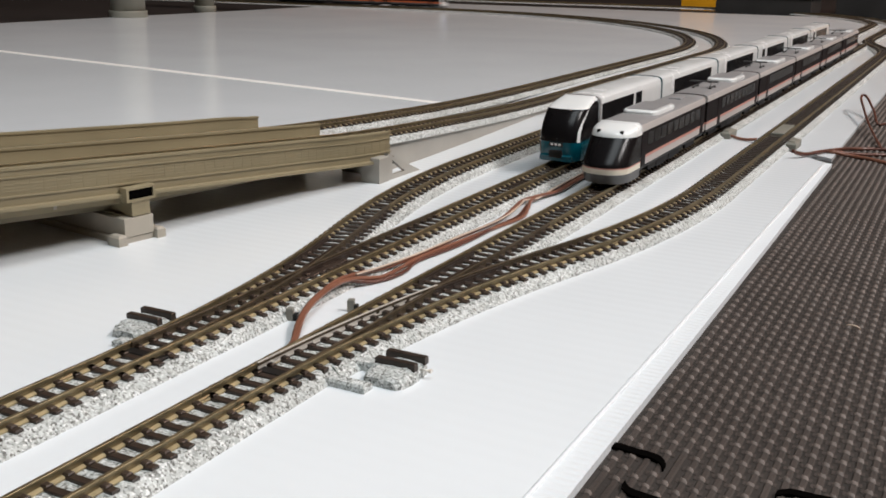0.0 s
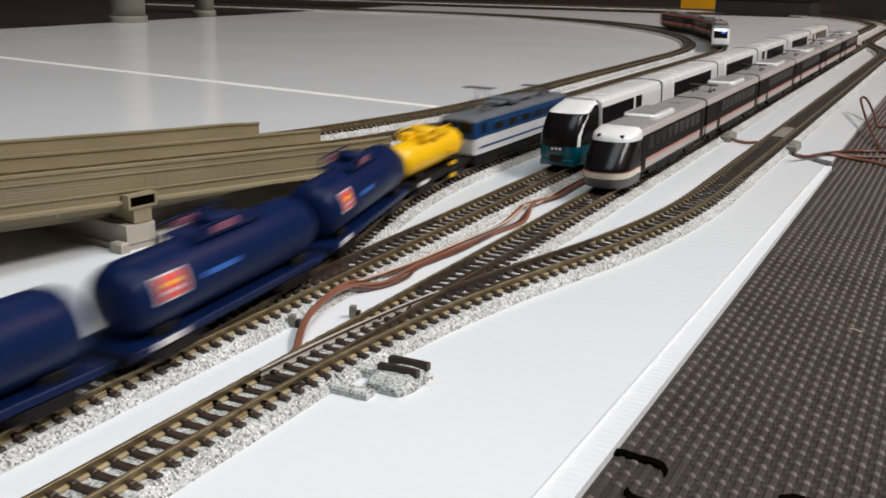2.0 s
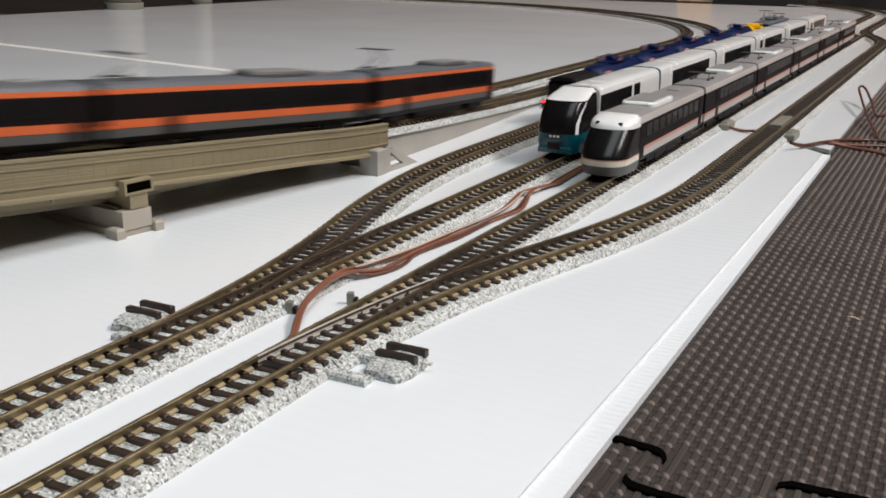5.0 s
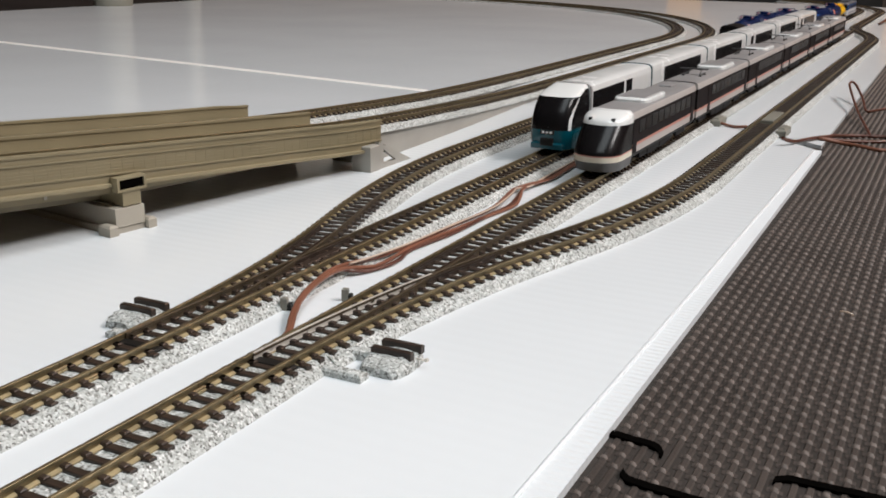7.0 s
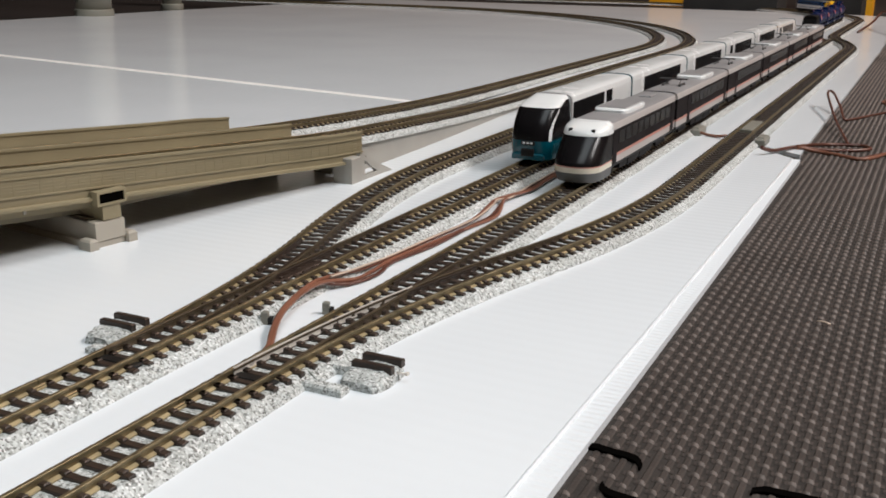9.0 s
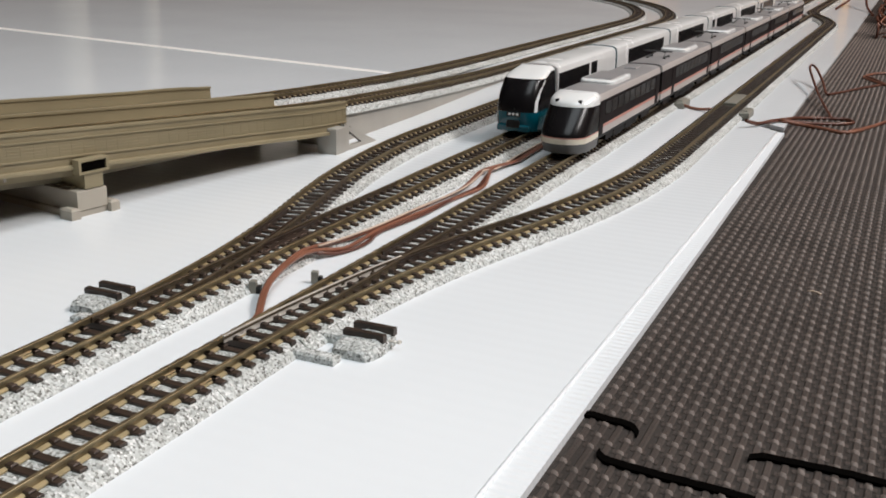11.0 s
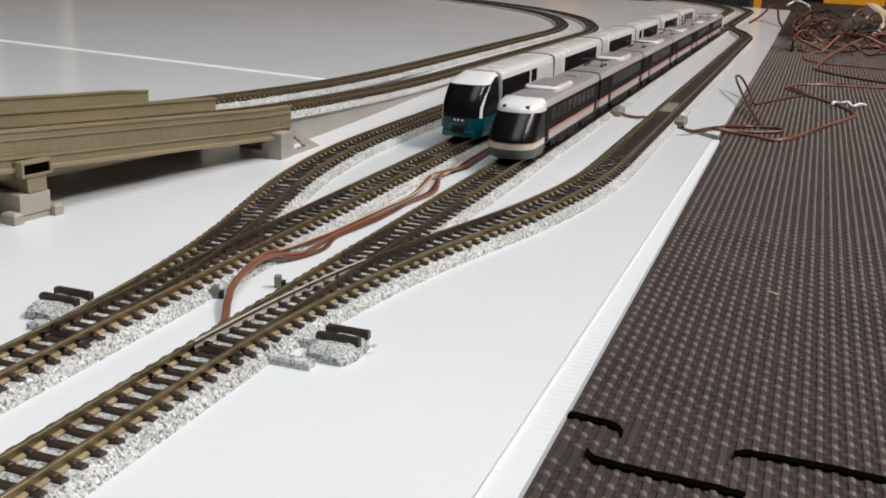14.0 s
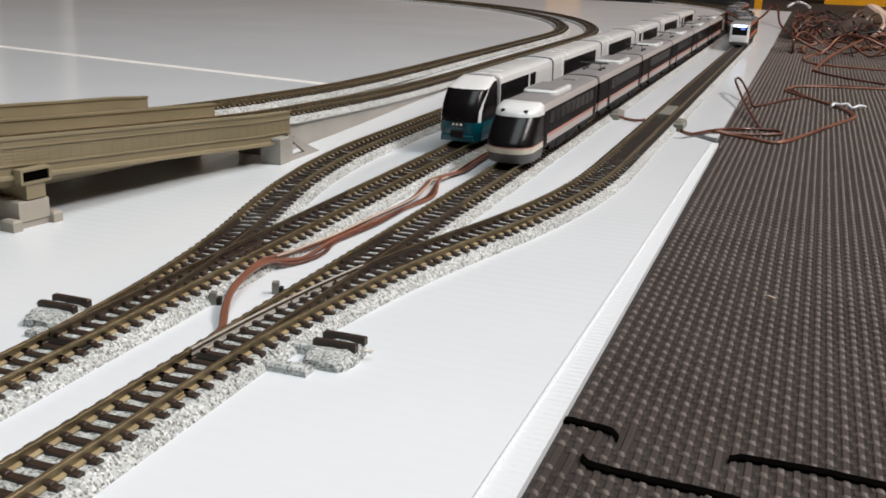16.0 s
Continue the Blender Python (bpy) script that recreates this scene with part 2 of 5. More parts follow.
# ---- white layout boards ----
def slab(outline, z0, z1):
    n = len(outline)
    s = Shape()
    s.add([(x, y, z0) for x, y in outline] + [(x, y, z1) for x, y in outline],
          [tuple(reversed(range(n))), tuple(range(n, 2 * n))] + [(i, (i + 1) % n, n + (i + 1) % n, n + i) for i in range(n)])
    return s


def seam_y(x):
    return 578 - 0.172 * x


def boards():
    near = thing("layout_board", "white fluted plastic baseboard sheet lying on foam mats", "baseboard", "layout boards")
    part("sheet", slab([(-1060, -260), (100.4, -260), (100.8, 150), (101.8, 520), (60, seam_y(60) - 1.5), (-1060, seam_y(-1060) - 1.5)], -14, 0), M_BOARD, near)
    part("edge_lip", slab([(100.4, -260), (107.4, -260), (107.4, 152), (106.6, 320), (105.4, 520), (101.8, 520), (100.8, 150)], -14, -0.25), M_LIP, near, "white rolled edge of the sheet")
    part("edge_ridge", Shape().tube([(100.6, -258, -0.2), (101.1, 150, -0.2), (102.0, 518, -0.2)], 0.5), M_LIP, near)
    far = thing("layout_board", "white fluted plastic baseboard sheet behind the seam", "baseboard", "layout boards")
    part("sheet", slab([(-1060, seam_y(-1060) + 1.5), (60, seam_y(60) + 1.5), (103.5, 534), (102, 750), (100.8, 1060), (99.6, 1250), (96.5, 1600), (93, 2080), (-20, 2140), (-60, 2150), (-1060, 2150)], -14, -0.3), M_BOARD, far)
    part("seam_tape", slab([(-1058, seam_y(-1058) - 6), (-140, seam_y(-140) - 4.5), (-140, seam_y(-140) + 4.5), (-1058, seam_y(-1058) + 6)], -1, 0.25), M_TAPE, far, "strip along the seam, its gloss put in as white colour")


boards()

# ---- foam mats with woven relief ----
MAT_Z = -2.2


def mats():
    mat = thing("foam_floor_mat", "dark grey foam floor mat with a woven relief and jigsaw edges", "floor mat")
    part("mat_sheet", slab([(90, -300), (900, -300), (900, 2150), (90, 2150)], -14, MAT_Z), M_MAT, mat)
    cuts = [[(104.6, 180.3), (108.6, 180.7), (112.2, 180.2), (115.7, 179.8), (117.5, 179.0), (118.9, 176.5)],
            [(113.9, 166.6), (114.9, 164.9), (116.8, 163.9), (122.1, 163.3), (127.3, 162.9), (132.3, 162.7), (138.2, 162.4), (143.0, 161.8)],
            [(139.7, 176.8), (141.8, 178.5), (143.8, 178.7), (149.9, 178.8), (155.9, 178.9), (161.8, 178.5), (167.3, 178.0), (179.4, 177.6)]]
    s, weft = Shape(), Shape()
    rng = random.Random(4)
    px, py = 5.7, 2.525
    for j in range(int((1350 - 110) / py)):
        y = 110 + j * py
        edge = float(np.interp(y, (152, 320, 520, 534, 750, 1060, 1500), (107.4, 106.6, 105.4, 103.5, 102, 100.8, 97.5))) + 0.9
        x = 109.2 - 3 * px + (j % 2) * px * 0.5
        while x < edge:
            x += px
        limit = 330 if y < 420 else 350
        while x < limit:
            near_cut = any(abs(y - cy) < 1.3 and abs(x - cx) < 5 for c in cuts for cx, cy in c)
            if not near_cut:
                weft.add([(x - 1.5, y - 0.2, MAT_Z + 0.22), (x + 1.5, y - 0.9, MAT_Z + 0.22), (x + 1.5, y + 0.3, MAT_Z + 0.32), (x - 1.5, y + 1.0, MAT_Z + 0.32), (x - 1.5, y - 0.5, MAT_Z - 0.1), (x + 1.5, y - 1.2, MAT_Z - 0.1)], [(0, 1, 2, 3), (4, 5, 1, 0)])
                h = 0.8 + rng.random() * 0.25
                a, b, k = 0.85, 0.5, -0.32
                s.add([(x - a, y - b - k, MAT_Z), (x + a, y - b + k, MAT_Z), (x + a, y + b + k, MAT_Z), (x - a, y + b - k, MAT_Z),
                       (x - a * 0.6, y - b * 0.16 - k * 0.55, MAT_Z + h), (x + a * 0.6, y - b * 0.16 + k * 0.55, MAT_Z + h), (x + a * 0.6, y + b * 0.16 + k * 0.55, MAT_Z + h), (x - a * 0.6, y + b * 0.16 - k * 0.55, MAT_Z + h)],
                      [(4, 5, 6, 7), (0, 1, 5, 4), (1, 2, 6, 5), (2, 3, 7, 6), (3, 0, 4, 7)], True)
            x += px
    part("weft_relief", weft, M_MATRIB, mat, "raised cross strands of the weave", "stuff")
    part("weave_relief", s, M_KNOT, mat, "raised woven knots", "stuff")
    s = Shape()
    x = 109.2
    while x < 480:
        s.box(x - 0.72, x + 0.72, 110, 1700, MAT_Z - 1, MAT_Z + 0.34, 0.3)
        x += px / 2
    for k in range(1, 4):
        s.box(109.2 - 2.85 * k - 0.72, 109.2 - 2.85 * k + 0.72, 540, 1700, MAT_Z - 1, MAT_Z + 0.34, 0.3)
    part("rib_relief", s, M_MATRIB, mat, "raised ribs of the weave", "stuff")
    for c in cuts:
        line = spline([(x, y, 0) for x, y in c], 1.5)
        g = Shape()
        wob = [rng.uniform(-0.12, 0.12) for p in line]
        g.sweep([[(p[0], p[1] - 1.15 + w, MAT_Z + 0.75), (p[0], p[1] + 1.15 + w, MAT_Z + 0.75), (p[0], p[1] + 0.8, MAT_Z - 1), (p[0], p[1] - 0.8, MAT_Z - 1)] for p, w in zip(line, wob)])
        # raised black strip stands for the shade in the joint
        part("jigsaw_slit", g, M_SLIT, mat, "black strip painting the shaded gap of the jigsaw joint")


mats()

# ---- track ----
class Line:
    """A route in plan with heights: points every few millimetres and the length along them."""

    def __init__(self, pts):
        self.p = np.array([(q[0], q[1], q[2] if len(q) > 2 else 0.0) for q in pts], float)
        self.s = np.concatenate([[0], np.cumsum(np.linalg.norm(np.diff(self.p, axis=0), axis=1))])

    def at(self, s):
        if s < 0:
            return self.p[0] + (self.p[0] - self.p[1]) / (self.s[1]) * (-s)
        if s > self.s[-1]:
            d = self.p[-1] - self.p[-2]
            return self.p[-1] + d / np.linalg.norm(d) * (s - self.s[-1])
        return np.array([np.interp(s, self.s, self.p[:, k]) for k in range(3)])

    def frame_at(self, s):
        d = self.at(s + 1.5) - self.at(s - 1.5)
        d /= np.linalg.norm(d)
        side = np.array([d[1], -d[0], 0.0])
        return self.at(s), d, side / np.linalg.norm(side)

    def s_of_y(self, y):
        return float(np.interp(y, self.p[:, 1], self.s))


def bend(p, heading, radius, degrees, left=True, n=30):
    """Points of an arc from p; heading in radians, 0 along +y, growing to the left."""
    out, sg, th = [], (1 if left else -1), radians(degrees)
    cx, cy = p[0] - sg * radius * math.cos(heading), p[1] - sg * radius * math.sin(heading)
    for i in range(1, n + 1):
        h = heading + sg * th * i / n
        out.append((cx + sg * radius * math.cos(h), cy + sg * radius * math.sin(h)))
    return out, heading + sg * th


def s_bend(x0, y0, shift, radius=481.0, degrees=15.0):
    """From (x0, y0) along +y, aside by shift (minus: to the left)."""
    left = shift < 0
    a, h = bend((x0, y0), 0.0, radius, degrees, left)
    run = (abs(shift) - 2 * radius * (1 - math.cos(radians(degrees)))) / math.sin(radians(degrees))
    q = (a[-1][0] - math.sin(h) * run, a[-1][1] + math.cos(h) * run)
    b, h = bend(q, h, radius, degrees, not left)
    return [(x0, y0)] + a + [q] + b


def straight(p, q, step=12.0):
    n = max(1, int(math.dist(p, q) / step))
    return [tuple(p[k] + (q[k] - p[k]) * i / n for k in range(len(p))) for i in range(n + 1)]


X_LEFT, X_RIGHT, X_A, X_B = -39.0, 70.5, 0.0, 33.0
END_Y = 1820.0
FAR_A = s_bend(X_LEFT, 1170, 39.0)
FAR_B = s_bend(X_RIGHT, 1190, -37.5)
main_curve_a, _ = bend((X_A, END_Y), 0.0, 480, 90)
main_curve_b, _ = bend((X_B, END_Y), 0.0, 513, 90)
tail_a = straight(main_curve_a[-1], (-3200, main_curve_a[-1][1]))[1:]
tail_b = straight(main_curve_b[-1], (-3200, main_curve_b[-1][1]))[1:]
S_LEFT = s_bend(X_A, 143, -39.0)
S_RIGHT = s_bend(X_B, 148, 37.5)
LINE_LEFT = Line(straight((X_A, -900), (X_A, 143))[:-1] + S_LEFT + straight(S_LEFT[-1], FAR_A[0])[1:-1] + FAR_A + straight(FAR_A[-1], (X_A, END_Y))[1:] + main_curve_a + tail_a)
LINE_A = Line(straight((X_A, -300), (X_A, 1440)))
LINE_B = Line(straight((X_B, -300), (X_B, 1355)))
LINE_RIGHT = Line(straight((X_B, -300), (X_B, 148))[:-1] + S_RIGHT + straight(S_RIGHT[-1], FAR_B[0])[1:-1] + FAR_B + straight(FAR_B[-1], (X_B, END_Y))[1:] + main_curve_b + tail_b)
LOOP = {}
for key, shift, r in (("outer", 0.0, 737.0), ("inner", -36.5, 700.5)):
    low = spline([(-1000 + shift, -340, 36), (-800 + shift, -330, 36), (-560 + shift, -280, 36), (-380 + shift, -180, 35.5), (-260 + shift, -70, 34.5), (-190 + shift, 0, 33.2), (-152 + shift, 60, 31.5), (-126 + shift, 120, 28.6), (-113 + shift, 170, 25.2), (-102 + shift, 225, 21.9), (-95 + shift, 270, 19.0), (-86 + shift, 330, 15.3), (-77.5 + shift, 377, 13.0),
                  (-80 + shift, 470, 8.0), (-86 + shift, 566, 3.4), (-92 + shift, 680, 0.5), (-93.5 + shift, 780, 0.0), (-93.5 + shift, 860, 0.0)], 6)
    up = straight((-93.5 + shift, 860, 0.0), (-93.5 + shift, 1075, 0.0))[1:]
    arc, _ = bend((-93.5 + shift, 1075), 0.0, r, 90, n=60)
    LOOP[key] = Line([tuple(q) for q in low] + up + [(x, y, 0.0) for x, y in arc] + [(x, y, 0.0) for x, y in straight(arc[-1], (-1900, arc[-1][1]))[1:]])

RAIL_TOP = 5.0


def rail_shape(line, s0, s1, offset, step=6.0, height=2.1, width=0.85, drop=0.0):
    s = Shape()
    rings = []
    n = max(1, int((s1 - s0) / step))
    for i in range(n + 1):
        p, d, side = line.frame_at(s0 + (s1 - s0) * i / n)
        c = p + side * offset
        ring = []
        for u, z in ((-0.5, 0.0), (-0.3, 0.55), (-0.3, 1.3), (-0.52, 1.5), (-0.5, 2.0), (-0.4, 2.1), (0.4, 2.1), (0.5, 2.0), (0.52, 1.5), (0.3, 1.3), (0.3, 0.55), (0.5, 0.0)):
            q = c + side * (u * width / 0.95)
            ring.append((q[0], q[1], p[2] + RAIL_TOP - drop - height + z * height / 2.1))
        rings.append(ring)
    return s.sweep(rings)


def foot_shape(line, s0, s1, offset, step=8.0):
    """The flat foot of a rail, wider than its head."""
    rings = []
    n = max(1, int((s1 - s0) / step))
    for i in range(n + 1):
        p, d, side = line.frame_at(s0 + (s1 - s0) * i / n)
        c = p + side * offset
        rings.append([(*(c + side * u)[:2], p[2] + z) for u, z in ((-1.15, 2.82), (-1.15, 3.12), (-0.4, 3.36), (0.4, 3.36), (1.15, 3.12), (1.15, 2.82))])
    return Shape().sweep(rings)


BED = ((-10.4, 0.0), (-9.7, 1.0), (-8.4, 2.0), (-7.7, 2.65), (-5.4, 2.65), (-2.7, 2.58), (0.0, 2.62), (2.7, 2.58), (5.4, 2.65), (7.7, 2.65), (8.4, 2.0), (9.7, 1.0), (10.4, 0.0))


def bed_shape(line, s0, s1, seed, drop=0.0, step=1.6, rough=0.26):
    rng = random.Random(seed)
    rings = []
    n = max(1, int((s1 - s0) / step))
    for i in range(n + 1):
        p, d, side = line.frame_at(s0 + (s1 - s0) * i / n)
        ring = []
        for k, (u, z) in enumerate(BED):
            edge = k in (0, len(BED) - 1)
            j = 0.0 if edge or i in (0, n) else rough
            q = p + side * (u + rng.uniform(-j, j))
            ring.append((q[0], q[1], p[2] + z - (drop if not edge else 0) + (0.02 if edge else rng.uniform(-j, j) * 0.8)))
        rings.append(ring)
    return Shape().sweep(rings)


TIE_PITCH = 4.76


def tie_shape(length, chairs=(-4.5, 4.5), m=None, s=None):
    """A sleeper with a pair of moulded rail chairs on it."""
    s = s or Shape()
    s.box(-length / 2, length / 2, -0.95, 0.95, -0.8, 0.4, 0.14, m)
    for c in chairs:
        s.box(c - 1.75, c + 1.75, -0.8, 0.8, 0.4, 0.95, 0.22, m)
    return s


TIE = tie_shape(15.4).data("sleeper", M_TIE)


def tie_matrix(line, s, drop=0.0):
    p, d, side = line.frame_at(s)
    return pose(p[0] * MM, p[1] * MM, (p[2] + 2.85 - drop) * MM, 0, 0, math.degrees(math.atan2(-d[0], d[1])))


def lay_ties(line, s0, s1, parent, single, drop=0.0):
    n = int((s1 - s0) / TIE_PITCH)
    if single:
        for i in range(n):
            ob = part("sleeper", TIE, M_TIE, parent)
            ob.matrix_basis = tie_matrix(line, s0 + (i + 0.5) * (s1 - s0) / n, drop)
        return
    s = Shape()
    for i in range(n):
        p, d, side = line.frame_at(s0 + (i + 0.5) * (s1 - s0) / n)
        a = -math.degrees(math.atan2(d[0], d[1]))
        tie_shape(15.4, m=pose(p[0], p[1], p[2] + 2.85 - drop, 0, 0, a), s=s)
    part("sleeper_web", s, M_TIE, parent, "", "stuff")


def joiners(line, s, parent):
    for off in (-4.5, 4.5):
        p, d, side = line.frame_at(s)
        c = p + side * off
        a = -math.degrees(math.atan2(d[0], d[1]))
        part("rail_joiner", Shape().box(-0.8, 0.8, -2.6, 2.6, -0.9, 0.55, 0.2, pose(c[0], c[1], p[2] + 3.2, 0, 0, a)), M_RAIL, parent, "tarnished metal rail joiner")


def track_piece(line, s0, s1, label, single=False, seed=1, bed=True, name="track_section"):
    t = thing(name, label, "model track", "track sections")
    if bed:
        part("ballast_bed", bed_shape(line, s0, s1, seed, step=1.6 if single else 3.0), M_BALLAST, t)
    for off in (-4.5, 4.5):
        rail = part("rail", rail_shape(line, s0, s1, off), M_RAIL, t)
        # lighter brass paints the light caught by the foot
        part("rail_foot", foot_shape(line, s0, s1, off), M_FOOT, rail, "brass foot of the rail, coloured lighter as if lit")
    lay_ties(line, s0, s1, t, single)
    joiners(line, s0, t)
    return t


def lay(line, s0, s1, label, single_to=0.0, length=186.0, bed=True, seed=1):
    n = max(1, round((s1 - s0) / length))
    for i in range(n):
        a, b = s0 + (s1 - s0) * i / n, s0 + (s1 - s0) * (i + 1) / n
        track_piece(line, a + 0.15, b - 0.15, label, b <= single_to, seed + i, bed)


def turnout(main, div, y0, y1, side, label, seed):
    """A turnout of two routes that part at y0; side -1: the branch goes left."""
    t = thing("track_turnout", label, "model turnout", "turnouts")
    m0, m1 = main.s_of_y(y0), main.s_of_y(y1)
    d0 = div.s_of_y(y0)
    d1 = d0 + (m1 - m0)
    part("ballast_bed", bed_shape(main, m0, m1, seed), M_BALLAST, t)
    part("branch_ballast_bed", bed_shape(div, d0 + 30, d1, seed + 1, 0.08), M_BALLAST, t)
    out, inn = 4.5 * side, -4.5 * side
    blade = 18.0
    for line, a, b, off in ((main, m0, m1, inn), (div, d0, d1, out)):
        stock = part("stock_rail", rail_shape(line, a, b, off), M_RAIL, t)
        # foot in the lighter brass that paints its light
        part("rail_foot", foot_shape(line, a, b, off), M_FOOT, stock, "brass foot of the rail, coloured lighter as if lit")
    part("switch_blade", rail_shape(main, m0 + blade + 2, m1, out, width=0.8, drop=0.06), M_BLADE, t, "thin switch blade leading to the frog")
    part("switch_blade", rail_shape(div, d0 + blade, d1, inn, width=0.8, drop=0.03), M_BLADE, t, "thin switch blade leading to the frog")
    # guard rails beside the frog and the dark frog casting
    f = 110.0
    part("guard_rail", rail_shape(main, m0 + f - 20, m0 + f + 16, inn + 1.5 * side, width=0.55, drop=0.25), M_TIE, t, "dark guard rail")
    part("guard_rail", rail_shape(div, d0 + f - 20, d0 + f + 16, out - 1.5 * side, width=0.55, drop=0.25), M_TIE, t, "dark guard rail")
    for line, s, o in ((main, m0, out), (div, d0, inn)):
        part("wing_rail", rail_shape(line, s + f - 26, s + f + 6, o + (1.4 if o < 0 else -1.4), width=0.55, drop=0.25), M_TIE, t, "dark wing rail")
    if side > 0:
        # added thin strip: the blade's reflected highlight as a pale colour
        part("blade_highlight", rail_shape(div, d0 + blade, d0 + blade + 70, inn + 0.1, width=0.5, drop=-0.14), M_BRIGHT, t, "pale strip painting the highlight along the switch blade")
    p = main.at(m0 + f)
    part("frog", Shape().box(p[0] + out - 1.5, p[0] + out + 1.5, p[1] - 16, p[1] + 4, 2.8, 3.7, 0.3).box(p[0] - 1.6 + side * 2.5, p[0] + 1.6 + side * 2.5, p[1] - 34, p[1] - 2, 2.6, 3.3, 0.2), M_TIE, t, "dark plastic frog")
    part("throw_bar", Shape().box(p[0] - 6.4, p[0] + 6.4, y0 + blade - 0.5, y0 + blade + 2.6, 2.6, 3.5, 0.3), M_BLACKP, t, "dark plastic throw bar")
    # sleepers under both routes
    n = int((m1 - m0) / TIE_PITCH)
    for i in range(n):
        s = (i + 0.5) * (m1 - m0) / n
        a, b = main.at(m0 + s), div.at(d0 + s)
        gap = abs(a[0] - b[0])
        if gap < 12:
            L, mid = 15.6 + gap, (a[0] + b[0]) / 2
            ob = part("sleeper", tie_shape(L, sorted({a[0] - mid - 4.5, a[0] - mid + 4.5, b[0] - mid - 4.5, b[0] - mid + 4.5})), M_TIE, t)
            ob.matrix_basis = pose((a[0] + b[0]) / 2 * MM, (a[1] + b[1]) / 2 * MM, 2.85 * MM, 0, 0, 0)
        else:
            for line, q in ((main, m0), (div, d0)):
                ob = part("sleeper", TIE, M_TIE, t)
                ob.matrix_basis = tie_matrix(line, q + s, 0.1 if line is div else 0.0)
    joiners(main, m0, t)
    # switch motor housing beside the points
    base = main.at(m0)[0]
    cx = base + side * (16.8 if side < 0 else 20.6)
    y = y0 + 37
    part("motor_arm", Shape().box(*sorted((base + side * 8.5, cx)), y - 1, y + 3, 0, 2.0, 0.5), M_BALLAST, t)
    part("motor_foot", Shape().box(*sorted((base + side * 9.0, cx - side * 1.0)), y - 12.2, y - 8.6, 0, 1.7, 0.5), M_BALLAST, t, "low grey foot beside the housing")
    rng = random.Random(seed)
    rings = []
    for k in range(17):
        u = -7.2 + 14.4 * k / 16
        ring = []
        for (w, z) in ((-5.8, 0), (-5.5, 1.4), (-4.9, 2.4), (-3.4, 2.8), (-1.2, 2.9), (1.2, 2.9), (3.4, 2.8), (4.9, 2.4), (5.5, 1.4), (5.8, 0)):
            sc = 1 - 0.3 * (abs(u) / 7.2) ** 4
            ring.append((cx + w * sc + rng.uniform(-.25, .25), y + u + rng.uniform(-.2, .2), max(0, z * sc + (rng.uniform(-.25, .25) if z else 0))))
        rings.append(ring)
    part("switch_motor_housing", Shape().sweep(rings), M_BALLAST, t, "grey ballast-textured switch motor housing")
    for dy in (0.2, 5.2):
        part("housing_sleeper", Shape().box(cx - 5.2, cx + 5.2, y + dy - 0.85, y + dy + 0.85, 2.2, 4.1, 0.25), M_TIE, t, "dark dummy sleeper on the housing")
    part("throw_lever", Shape().tube([(cx + side * 5, y + 2, 2.0), (cx + side * 7.6, y + 2.4, 2.0)], 0.3).box(cx + side * 7.6 - 0.4, cx + side * 7.6 + 0.4, y + 1.9, y + 2.9, 1.7, 2.4, 0.15), M_BRIGHT, t, "thin metal lever")


Y_T0, Y_T1 = 143.0, 315.0
turnout(LINE_A, LINE_LEFT, Y_T0, Y_T1, -1, "model railway turnout with grey ballast, branching beside the loop ramp", 11)
turnout(LINE_B, LINE_RIGHT, Y_T0 + 6, Y_T1 + 4, 1, "model railway turnout with grey ballast, branching towards the mat", 31)
lay(LINE_A, 0, LINE_A.s_of_y(Y_T0), "straight model track on a grey ballast bed", 5000, 148)
lay(LINE_B, 0, LINE_B.s_of_y(Y_T0 + 6), "straight model track on a grey ballast bed", 5000, 149, seed=5)
lay(LINE_A, LINE_A.s_of_y(Y_T1), LINE_A.s[-1], "straight model siding track under a parked train", LINE_A.s_of_y(440), seed=10)
lay(LINE_B, LINE_B.s_of_y(Y_T1 + 4), LINE_B.s[-1], "straight model siding track under a parked train", LINE_B.s_of_y(440), seed=20)
sl = LINE_LEFT.s_of_y(Y_T0) + Y_T1 - Y_T0
sr = LINE_RIGHT.s_of_y(Y_T0 + 6) + Y_T1 - 2 - Y_T0 - 4
lay(LINE_LEFT, sl, LINE_LEFT.s_of_y(END_Y), "model passing track on a grey ballast bed", sl + 160, seed=40)
lay(LINE_LEFT, LINE_LEFT.s_of_y(END_Y), LINE_LEFT.s_of_y(END_Y) + 2200, "curved model track at the far end of the layout", 0, seed=50)
lay(LINE_RIGHT, sr, LINE_RIGHT.s_of_y(END_Y), "model passing track beside the foam mat", sr + 160, seed=60)
lay(LINE_RIGHT, LINE_RIGHT.s_of_y(END_Y), LINE_RIGHT.s_of_y(END_Y) + 2200, "curved model track at the far end of the layout", 0, seed=70)

# ---- double-track loop and its viaduct ----
for key in ("outer", "inner"):
    ln = LOOP[key]
    sv = ln.s_of_y(377)
    lay(ln, 0, sv, "model track on the curved viaduct deck", 0, bed=False, seed=80)
    lay(ln, sv, ln.s_of_y(680), "model track climbing to the viaduct", 0, bed=False, seed=84)
    lay(ln, ln.s_of_y(680), ln.s[-1] - 300, "model track of the double-track loop", 0, seed=90)


